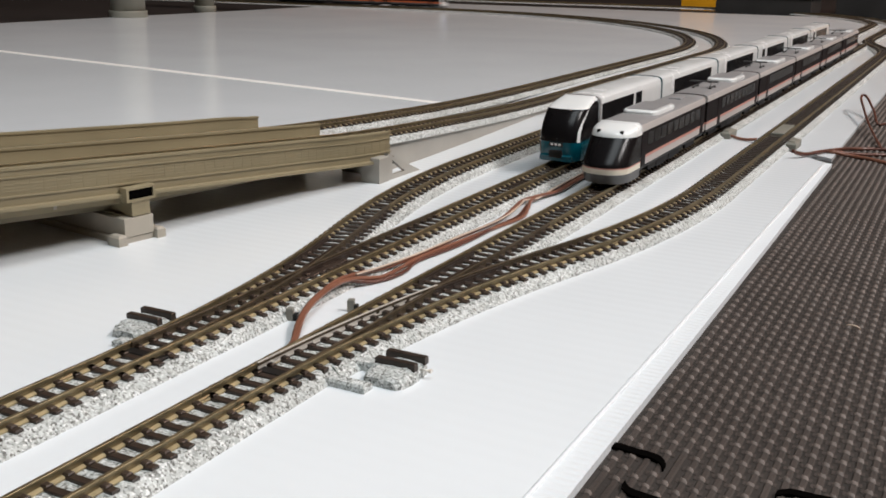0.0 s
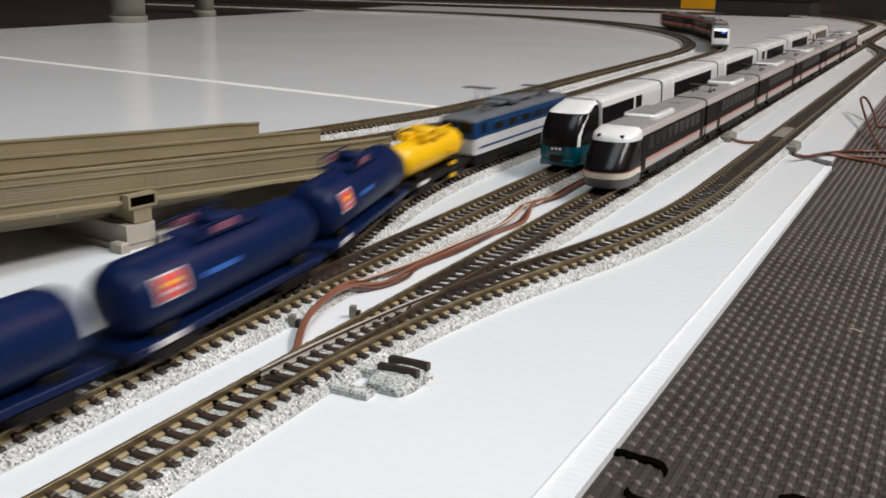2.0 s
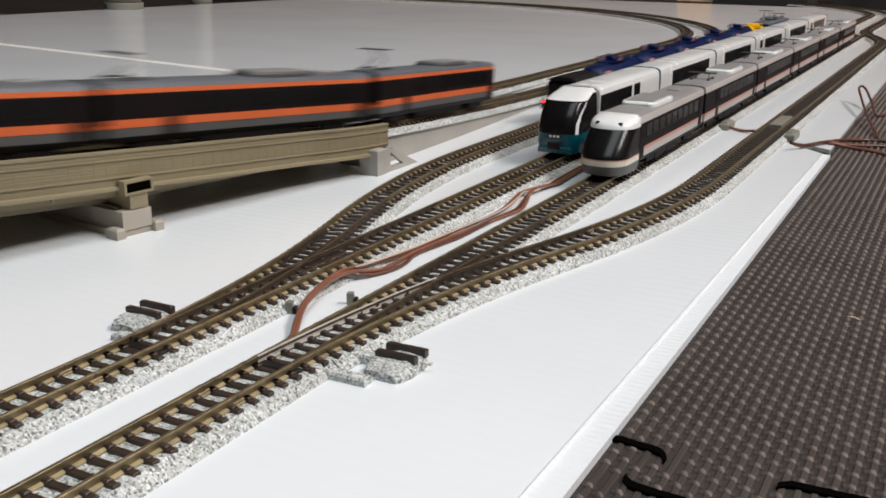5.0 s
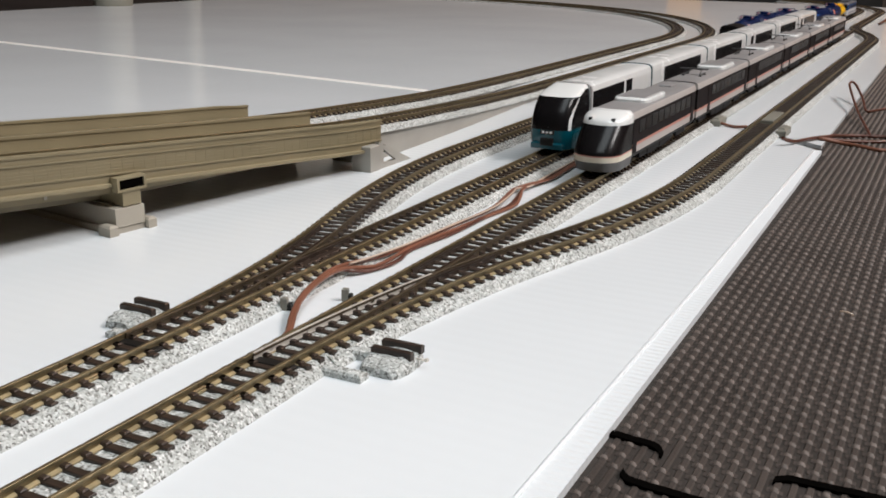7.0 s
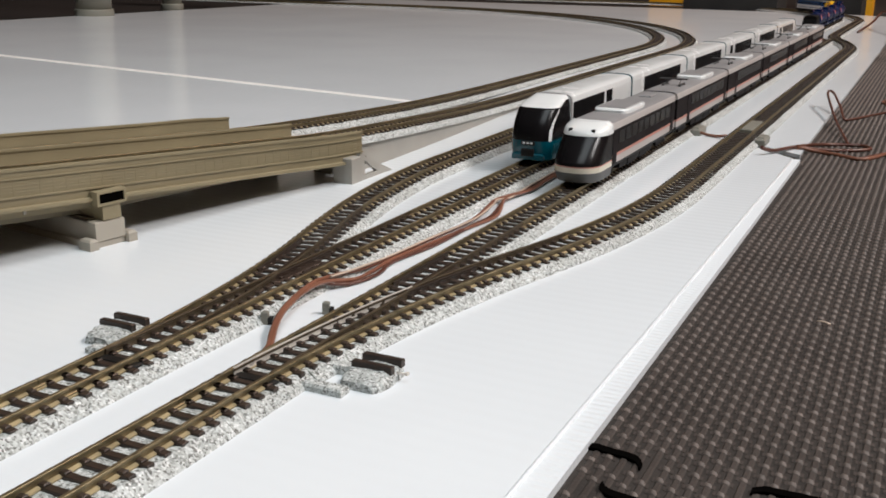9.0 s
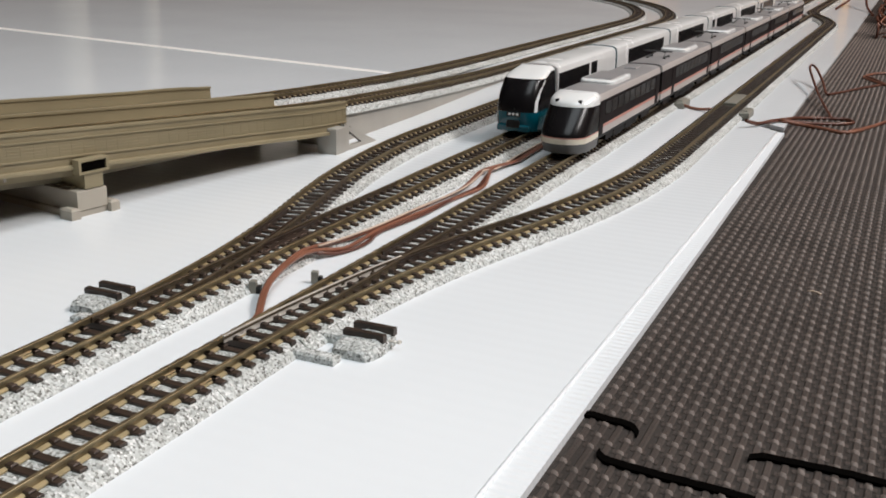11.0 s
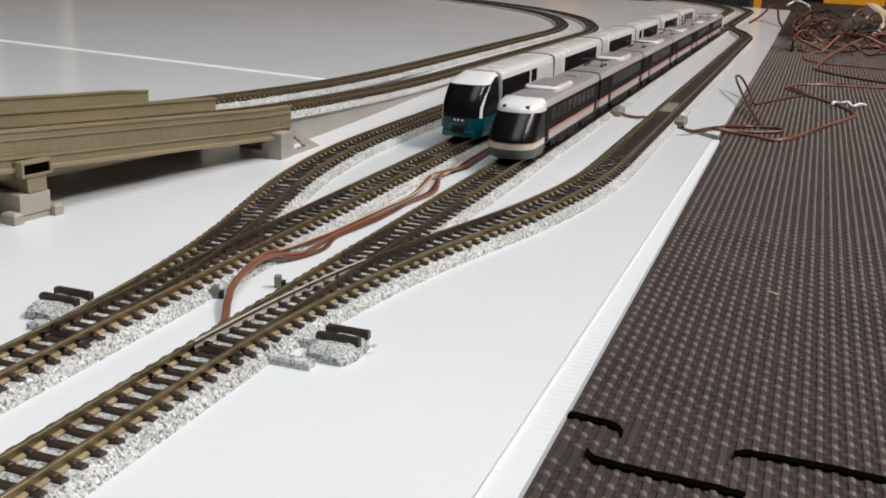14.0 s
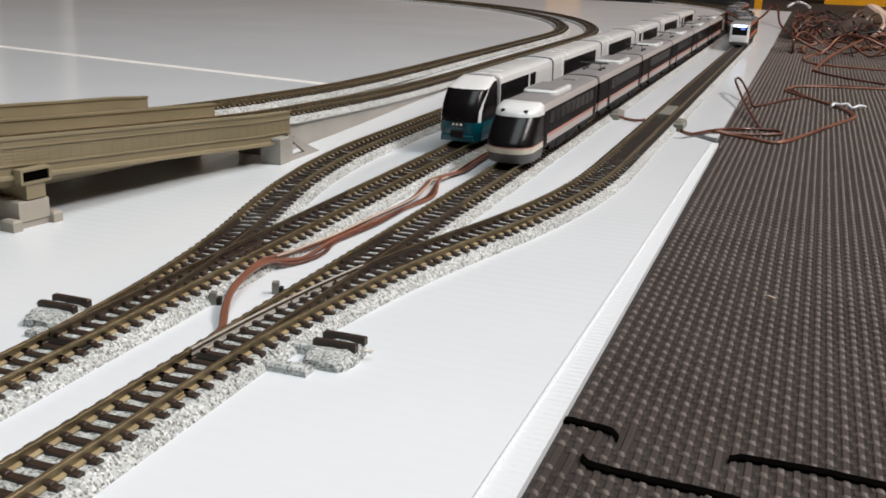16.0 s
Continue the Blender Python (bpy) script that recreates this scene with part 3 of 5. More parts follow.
def ramp_bed(line, y0, y1, profile, rough, ground=False):
    s0, s1 = line.s_of_y(y0), line.s_of_y(y1)
    rng = random.Random(int(y0))
    rings = []
    n = int((s1 - s0) / 3)
    for i in range(n + 1):
        p, d, side = line.frame_at(s0 + (s1 - s0) * i / n)
        ring = []
        for k, (u, z) in enumerate(profile):
            edge = k in (0, len(profile) - 1)
            q = p + side * (u + (0 if edge else rng.uniform(-rough, rough)))
            ring.append((q[0], q[1], 0.0 if ground and edge else p[2] + z + (0 if edge else rng.uniform(-rough, rough))))
        rings.append(ring)
    return Shape().sweep(rings)


ramp = thing("track_ramp", "grey plastic ramp with ballasted tracks rising to the viaduct", "track ramp")
for key in ("outer", "inner"):
    part("ramp_ballast", ramp_bed(LOOP[key], 377, 680.5, BED, 0.25), M_BALLAST, ramp)
    part("ramp_wedge", ramp_bed(LOOP[key], 377, 680.5, ((-8.6, 0), (-8.6, 0.3), (8.6, 0.3), (8.6, 0)), 0.0, True), M_RAMP, ramp, "smooth grey plastic wedge")


def viaduct():
    v = thing("curved_viaduct", "olive-beige plastic double-track viaduct curving down to a ramp", "viaduct")
    ln = LOOP["outer"]
    s0, s1 = 0.0, ln.s_of_y(377)

    def ribbon(profile, a=s0, b=s1, step=6.0, end=0.0):
        rings = []
        n = max(2, int((b - a) / step))
        for i in range(n + 1):
            p, d, side = ln.frame_at(a + (b - a) * i / n)
            rings.append([(*(p + side * u)[:2], p[2] - 2 + z) for u, z in profile])
        return Shape().sweep(rings)

    # deck, girders, three walls with coping
    part("deck", ribbon([(-55, 0.2), (17, 0.2), (17, 4.3), (-55, 4.3)]), M_VIA, v)
    def fascia(u0, u1, top, depth):
        """A beam under the deck that grows shallower towards the ramp."""
        rings = []
        n = int((s1 - s0) / 8)
        for i in range(n + 1):
            q = s0 + (s1 - 5 - s0) * i / n
            p, d, side = ln.frame_at(q)
            low_z = top - depth * min(1.0, 0.3 + (s1 - q) / 190)
            rings.append([(*(p + side * u)[:2], p[2] - 2 + z) for u, z in ((u0, low_z), (u1, low_z), (u1, top), (u0, top))])
        return Shape().sweep(rings)

    part("girder", fascia(12.5, 16.2, 0.2, 6.0), M_VIA, v)
    part("girder", fascia(-50, -44, 0.2, 7.2), M_VIA, v)
    for u, drop, end in ((16.6, 3.3, 0.0), (-20.0, -3.0, 0.0), (-56.5, -3.0, 40.0)):
        b = s1 - (0 if u > 10 else 2)
        part("parapet_wall", ribbon([(u - 0.8, -drop), (u + 0.8, -drop), (u + 0.8, 8.8), (u - 0.8, 8.8)], b=b), M_VIA, v)
        part("coping", ribbon([(u - 1.3, 8.8), (u + 1.3, 8.8), (u + 1.3, 9.6), (u - 1.3, 9.6)], b=b), M_VIA, v)
    part("ledge", ribbon([(17.4, -3.3), (19.0, -3.3), (19.0, -2.3), (17.4, -2.0)]), M_VIA, v)
    part("moulding", ribbon([(17.4, 0.6), (18.0, 0.6), (18.0, 1.1), (17.4, 1.1)]), M_VIA, v)
    for zz in (2.2, 3.2, 4.2, 5.3):
        part("brick_course", ribbon([(17.38, zz), (17.55, zz), (17.55, zz + 0.35), (17.38, zz + 0.35)]), M_VIA, v)
    # darker olive stands in for the shade under the deck
    part("lower_beam", fascia(4, 9, 0.2, 9.2), M_VIASHADE, v, "inset lower beam")
    for k in range(22):
        p, d, side = ln.frame_at(s1 - 30 - 26 * k)
        a = -math.degrees(math.atan2(d[0], d[1]))
        c = p + side * 16.3
        part("stiffener", Shape().box(-0.2, 0.25, -0.5, 0.5, -5.0 if k > 3 else -3.6, -3.4, 0, pose(c[0], c[1], p[2] - 2, 0, 0, a)), M_PIER, v, "small pale rib on the girder")
    part("moulding", ribbon([(17.4, 6.4), (17.9, 6.4), (17.9, 6.8), (17.4, 6.8)]), M_VIA, v)
    # brick-like panel ribs on the outer wall
    v0 = ln.s_of_y(140)
    n = int((s1 - v0) / 4.4)
    for i in range(n):
        p, d, side = ln.frame_at(v0 + 2 + i * (s1 - v0) / n)
        a = -math.degrees(math.atan2(d[0], d[1]))
        c = p + side * 17.5
        part("wall_joint", Shape().box(-0.12, -0.02, -0.25, 0.25, 1.1, 6.4, 0.1, pose(c[0], c[1], p[2] - 2, 0, 0, a)), M_VIA, v)
    # socket on the outer wall over the pier
    p, d, side = ln.frame_at(ln.s_of_y(247))
    a = -math.degrees(math.atan2(d[0], d[1]))
    m = pose(*(p + side * 19.5)[:2], p[2] - 2, 0, 0, a)
    fr = Shape()
    for q in ((-1.6, 1.8, -5.8, 5.8, -0.6, 0.2), (-1.6, 1.8, -5.8, 5.8, -4.6, -3.8), (-1.6, 1.8, -5.8, -4.9, -3.8, -0.6), (-1.6, 1.8, 4.9, 5.8, -3.8, -0.6)):
        fr.box(*q, 0, m)
    part("pier_socket", fr, M_VIA, v, "open rectangular pier socket")
    # solid black block paints the shade inside the open socket
    part("socket_shade", Shape().box(-1.5, 1.2, -4.9, 4.9, -3.8, -0.6, 0, m), M_SLIT, v)
    part("socket_stem", Shape().box(-14, 1.2, -3.6, 3.6, -9.5, -4.6, 0, m), M_VIA, v)
    # end cheek of the viaduct
    p, d, side = ln.frame_at(s1 - 1)
    a = -math.degrees(math.atan2(d[0], d[1]))
    m = pose(p[0], p[1], p[2] - 2, 0, 0, a)
    part("end_connector", Shape().box(14, 19.2, -3, 2.2, -4.5, -1.2, 0.3, m), M_BLACKP, v, "black connector clip")
    return a


via_turn = viaduct()


def viaduct_pier():
    ln = LOOP["outer"]
    p, d, side = ln.frame_at(ln.s_of_y(246))
    a = -math.degrees(math.atan2(d[0], d[1]))
    c = p - side * 17
    t = thing("viaduct_pier", "light beige plastic viaduct pier with stepped feet", "pier", m=at(c[0], c[1], 0, a))
    top = p[2] - 11.5
    part("foot_plate", Shape().box(-38, 37, -7.0, 7.0, 0, 2.2, 0.4), M_PIER, t)
    for x in (-36, 36):
        for y in (-9.5, 6.0):
            part("foot", Shape().box(x - 3.0, x + 3.0, y, y + 3.5, 0, 3.6, 0.7), M_PIER, t)
    part("block", Shape().box(-36, 37.5, -5.8, 5.8, 2.2, max(6.6, top - 0.4), 0.3), M_PIER, t, "beige stacking block")
    # seat coloured darker for the shade below the deck
    part("seat", Shape().box(-33, 33, -4.4, 4.4, max(6.6, top - 0.4), top + 0.4, 0), M_VIASHADE, t)


viaduct_pier()


def ramp_abutment():
    t = thing("ramp_abutment", "light grey plastic abutment with a triangular gusset under the ramp", "abutment", m=at(-61.5, 366, 0, 0))
    part("upright", Shape().box(-4.5, 4.6, -4, 4, 0, 11.0, 0.4), M_RAMP, t)
    s = Shape()
    tri = [(4.0, 4, 0), (4.0, 33, 0), (4.0, 4, 12.0)]
    hole = [(4.0, 8, 2.0), (4.0, 19, 2.0), (4.0, 8, 8.5)]
    s.add([(x, y, z) for x, y, z in tri] + hole + [(x - 1.8, y, z) for x, y, z in tri + hole],
          [(0, 1, 4, 3), (1, 2, 5, 4), (2, 0, 3, 5), (6, 9, 10, 7), (7, 10, 11, 8), (8, 11, 9, 6), (0, 6, 7, 1), (1, 7, 8, 2), (2, 8, 6, 0), (3, 4, 10, 9), (4, 5, 11, 10), (5, 3, 9, 11)])
    part("gusset", s, M_RAMP, t, "triangular gusset with a cut-out")


ramp_abutment()

# ---- train cars: skins lofted along y, one mesh for each painted region ----
def loft_car(parent, stations, ring_of, region, looks, cap_front=True, cap_back=True):
    """stations: y values; ring_of(y): closed ring of (x, z); region(x, y, z): name of a painted part."""
    rings = [[(x, y, z) for x, z in ring_of(y)] for y in stations]
    n = len(rings[0])
    shapes = {}

    def put(face):
        c = [sum(p[k] for p in face) / len(face) for k in range(3)]
        key = region(*c)
        if key:
            shapes.setdefault(key, Shape()).add(face, [tuple(range(len(face)))], False)

    for i in range(len(rings) - 1):
        for j in range(n):
            k = (j + 1) % n
            put([rings[i][j], rings[i][k], rings[i + 1][k], rings[i + 1][j]])
    for on, r in ((cap_front, rings[0]), (cap_back, rings[-1])):
        if on:
            h = n // 2
            for j in range(h - 1 + n % 2):
                q = [r[j], r[j + 1], r[n - 2 - j], r[n - 1 - j]]
                if len({tuple(a) for a in q}) == 4:
                    put(q)
    for key, s in shapes.items():
        me = s.data(key, looks[key][0])
        bm = bmesh.new()
        bm.from_mesh(me)
        bmesh.ops.remove_doubles(bm, verts=bm.verts, dist=2e-6)
        bmesh.ops.recalc_face_normals(bm, faces=bm.faces)
        for f in bm.faces:
            f.smooth = True
        for e in bm.edges:
            e.smooth = len(e.link_faces) == 2 and e.calc_face_angle(0) < 0.6
        bm.to_mesh(me)
        bm.free()
        part(key, me, looks[key][0], parent, looks[key][1])


def section(w, z0, zt, levels, crown=2.2):
    """A closed ring: up the right side, over the roof, down the left."""
    right = [(w * u, z0 + (zt - crown - z0) * v) for u, v in levels]
    roof = [(w * 0.93, zt - crown * 0.45), (w * 0.78, zt - crown * 0.13), (w * 0.4, zt - 0.02 * crown), (0.0, zt)]
    half = right + roof
    return half + [(-x, z) for x, z in reversed(half[:-1])]


def nose_stack(parent, levels, W, back, tip, plan, expo, region, looks, n=22):
    """A rounded train nose: horizontal slices of (z, setback, width factor), each a U open to the back."""
    rows = []
    for z, sb, wf in levels:
        half = []
        for k in range(n + 1):
            th = math.pi / 2 * (1 - k / n)
            x = W * wf * abs(math.sin(th)) ** (2 / expo)
            d = plan * (1 - abs(math.cos(th)) ** (2 / expo))
            half.append((x, min(back, sb + d), z))
        right = [(W * wf, back, z)] + half
        rows.append(right + [(-x, y, zz) for x, y, zz in reversed(right[:-1])])
    shapes = {}

    def put(face):
        c = [sum(p[k] for p in face) / len(face) for k in range(3)]
        shapes.setdefault(region(*c), Shape()).add(face, [tuple(range(len(face)))], True)

    m = len(rows[0])
    for i in range(len(rows) - 1):
        for j in range(m - 1):
            put([rows[i][j], rows[i][j + 1], rows[i + 1][j + 1], rows[i + 1][j]])
    put(rows[-1])
    for key, sh in shapes.items():
        me = sh.data(key, looks[key][0])
        bm = bmesh.new()
        bm.from_mesh(me)
        bmesh.ops.remove_doubles(bm, verts=bm.verts, dist=2e-6)
        bmesh.ops.recalc_face_normals(bm, faces=bm.faces)
        for e in bm.edges:
            e.smooth = len(e.link_faces) == 2 and e.calc_face_angle(0) < 0.7
        bm.to_mesh(me)
        bm.free()
        part(key, me, looks[key][0], parent, looks[key][1])


def bogie(parent, y, z=0.0):
    b = part("bogie", Shape().box(-7.6, 7.6, y - 9.5, y + 9.5, 2.2, 4.6, 0.4).box(-8.2, -7.0, y - 8.5, y + 8.5, 1.0, 3.8, 0.3).box(7.0, 8.2, y - 8.5, y + 8.5, 1.0, 3.8, 0.3), M_UNDER, parent)
    for dy in (-5.6, 5.6):
        s = Shape()
        for x in (-4.6, 4.6):
            s.tube([(x - 0.9, y + dy, 2.7), (x + 0.9, y + dy, 2.7)], 2.75, 16, False)
        s.tube([(-4.6, y + dy, 2.7), (4.6, y + dy, 2.7)], 0.6, 8)
        part("wheelset", s, M_BLACKP, b, "dark metal wheelset")


CAR = 132.0
PITCH = 137.0
LEVELS_EMU = [(0.86, 0.0), (0.97, 0.06), (1.0, 0.12), (1.0, 0.286), (1.0, 0.34), (1.0, 0.5), (0.995, 0.91), (0.98, 1.0)]
W_EMU, Z0_EMU, ZT_EMU = 9.8, 3.4, 23.8


def cooler(parent, y, name="roof_cooler", w=7.0, l=22.0, z=23.4, h=1.6, mat_=None):
    """A roof unit with rounded corners."""
    rings = []
    for k, (gz, sc) in enumerate(((0, 1.0), (h * 0.6, 1.0), (h * 0.9, 0.96), (h, 0.9))):
        ring = []
        for i in range(24):
            a = 2 * math.pi * i / 24
            cx, sx = math.cos(a), math.sin(a)
            ring.append((w * sc * math.copysign(abs(cx) ** 0.35, cx), y + l / 2 * sc * math.copysign(abs(sx) ** 0.35, sx), z + gz))
        rings.append(ring)
    return part(name, Shape().sweep(rings), mat_ or M_SKIRT, parent)


def pantograph(parent, y, up=False, z=23.7):
    s = Shape()
    for x in (-4.5, 4.5):
        s.box(x - 0.35, x + 0.35, y - 6, y + 6, z + 0.6, z + 1.2)
        for dy in (-5, 5):
            s.box(x - 0.7, x + 0.7, y + dy - 0.7, y + dy + 0.7, z - 0.4, z + 0.6)
    h = 8.0 if up else 2.4
    for x in (-4.0, 4.0):
        s.tube([(x, y - 4, z + 1), (x * 0.7, y + 5, z + 1 + h * 0.5), (x * 0.4, y - 1, z + 1 + h)], 0.28, 6)
    s.box(-7.5, 7.5, y - 1.6, y - 0.9, z + 0.8 + h, z + 1.4 + h)
    s.box(-7.5, 7.5, y + 0.2, y + 0.9, z + 0.8 + h, z + 1.4 + h)
    part("pantograph", s, M_SKIRT, parent, "grey folded pantograph")


def emu_car(name, label, cab=True, first=True, scheme="salmon", lit=False, group=""):
    """A streamlined electric express car; its nose or front end at y = 0, the rest towards +y."""
    t = thing(name, label, "model train car", group)
    stripe = M_SALMON if scheme == "salmon" else M_ORANGE
    side = M_SIDEGREY if scheme == "salmon" else M_SKIRT

    looks = {"skirt": (M_SKIRT, "grey lower skirt"), "side_skirt": (M_UNDER, "dark equipment skirt"), "roof_shoulder": (M_SIDEGREY, "paler edge of the roof") if scheme == "salmon" else (stripe, "orange line under the roof"), "windscreen": (M_GLASS, "black wraparound windscreen"), "visor": (M_WHITE, "white cab roof"), "cab_roof": (M_ROOF, "grey cab roof"),
             "nose_band": (M_CREAM if scheme == "salmon" else M_WHITE, "pale band round the nose"), "nose_line": (stripe, "thin coloured line round the nose"),
             "roof": (M_ROOF if scheme == "salmon" else M_ROOFD, "grey roof"), "window_band": (M_SIDEDARK, "dark window band"),
             "stripe": (stripe, "thin coloured stripe"), "lower_side": (side, "pale lower side")}

    def ring_of(y):
        return section(W_EMU, Z0_EMU, ZT_EMU, LEVELS_EMU)

    def region(x, y, z):
        if z > 22.5:
            return "roof"
        if z > 20.0:
            return "roof_shoulder" if scheme == "salmon" or z < 21.5 else "roof"
        if z > 9.6:
            return "window_band"
        if z > 8.6:
            return "stripe"
        if z > 5.5:
            return "lower_side"
        return "side_skirt"

    loft_car(t, ([24] if cab else [0]) + [30, 60, 100, CAR], ring_of, region, looks)
    if cab:
        lv = []
        for z in [1.2, 2.0, 3.0, 4.2, 5.2, 5.8, 6.6, 7.4, 7.9, 8.5, 9.2, 10, 11, 12, 13, 14, 15, 16, 17, 17.8, 18.4, 19.0, 19.5, 20.2, 20.9, 21.5, 22.1, 22.7, 23.1, 23.5, 23.7, 23.8]:
            if z < 5.2:
                sb, wf = 1.8 * (5.2 - z) / 4 + 0.4, 1.0 - 0.05 * (5.2 - z) / 4
            elif z < 8.5:
                sb, wf = 0.4 * max(0, 8.5 - z) / 3.3, 1.0
            elif z < 19.2:
                sb, wf = 9.5 * ((z - 8.5) / 10.7) ** 1.2, 1.0
            else:
                u = (z - 19.2) / 4.6
                sb, wf = 9.5 + 9.0 * u ** 2.2, 1.0 - 0.2 * max(0, (z - 21.0) / 2.8) ** 2.2
            if scheme != "salmon":
                u = max(0.0, (z - 20.5) / 3.3)
                sb = 1.2 * max(0.0, (5 - z) / 4) if z < 9 else 2.6 * min(1.0, (z - 9) / 11.5) + 9.0 * u ** 2
            lv.append((z, sb, wf))

        def nose_region(x, y, z):
            if scheme != "salmon":
                if z < 4.6:
                    return "skirt"
                if z > 21.4:
                    return "cab_roof"
                if y > 5.0:
                    return "roof_shoulder" if z > 20.0 else "window_band" if z > 11.4 else "stripe" if z > 8.6 else "lower_side" if z > 5.5 else "side_skirt"
                return "windscreen" if 10.6 < z < 20.9 and abs(x) < 7.4 else "nose_band"
            if z < 5.0:
                return "skirt"
            if z < 7.6:
                return "nose_band"
            if z < 8.2:
                return "nose_line"
            if z < 19.2:
                return "windscreen"
            return "visor" if z > 19.2 else "window_band"

        nose_stack(t, lv, W_EMU, 24.0, 0.0, *((11.0, 2.35) if scheme == "salmon" else (3.6, 4.6)), nose_region, looks)
    # windows, doors
    for sgn in (-1, 1):
        x = sgn * W_EMU
        for k in range(9):
            y0 = 33 + k * 10.0
            part("side_window", Shape().box(x - 0.12, x + 0.12, y0, y0 + 8.0, 13.4, 18.8, 0.05), M_GLASS, t)
        for y0 in (24.0, CAR - 8.5):
            part("door", Shape().box(x - 0.16, x + 0.16, y0, y0 + 6, 5.6, 19.6, 0.06), M_SIDEDARK, t, "dark sliding door")
        part("stripe_line", Shape().box(x - 0.14, x + 0.14, 24 if cab else 1, CAR - 1, 8.6, 9.7 if scheme == "salmon" else 11.4, 0), stripe, t, "thin coloured stripe")
    if cab:
        for x in (-4.8, 4.8) if not lit else ():
            part("roof_lamp", Shape().box(x - 0.75, x + 0.75, 11.2, 13.0, 20.4, 21.7, 0.2), M_BLACKP, t, "small square lamp on the cab roof")
        if lit:
            part("headlight", Shape().box(-6.6, 6.6, 1.9, 5.0, 19.2, 21.0, 0.4), M_HEAD, t, "bright white headlight strip")
            part("destination_sign", Shape().box(0.8, 5.4, 1.6, 3.0, 16.6, 18.6, 0.2), M_SIGN, t, "bluish lit destination sign")
    part("gutter", Shape().box(-9.3, -8.6, 20 if cab else 1, CAR - 1, 21.6, 22.2, 0.1).box(8.6, 9.3, 20 if cab else 1, CAR - 1, 21.6, 22.2, 0.1), M_SKIRT, t)
    unit = cooler(t, 66 if cab else 84, w=8.2, l=34, h=2.0, mat_=M_WHITE if scheme == "salmon" else M_SKIRT)
    part("cooler_lid", Shape().box(-6.4, 6.4, (66 if cab else 84) - 14, (66 if cab else 84) + 14, 25.3, 25.7, 0.2), M_ROOF, unit, "grey lid panel")
    part("roof_hatch", Shape().box(-3, 3, 108, 118, 23.5, 24.6, 0.4), M_ROOF, t)
    part("underframe", Shape().box(-8.6, 8.6, 40, CAR - 40, 1.2, 4.0, 0.5).box(-8.8, 8.8, 52, 66, 0.8, 4, 0.3).box(-8.8, 8.8, 72, 84, 0.8, 4, 0.3), M_UNDER, t)
    bogie(t, 22)
    bogie(t, CAR - 20)
    part("gangway", Shape().box(-4.5, 4.5, CAR - 0.2, CAR + 5.0, 4.2, 19.5, 0.4), M_UNDER, t, "black corridor bellows")
    return t


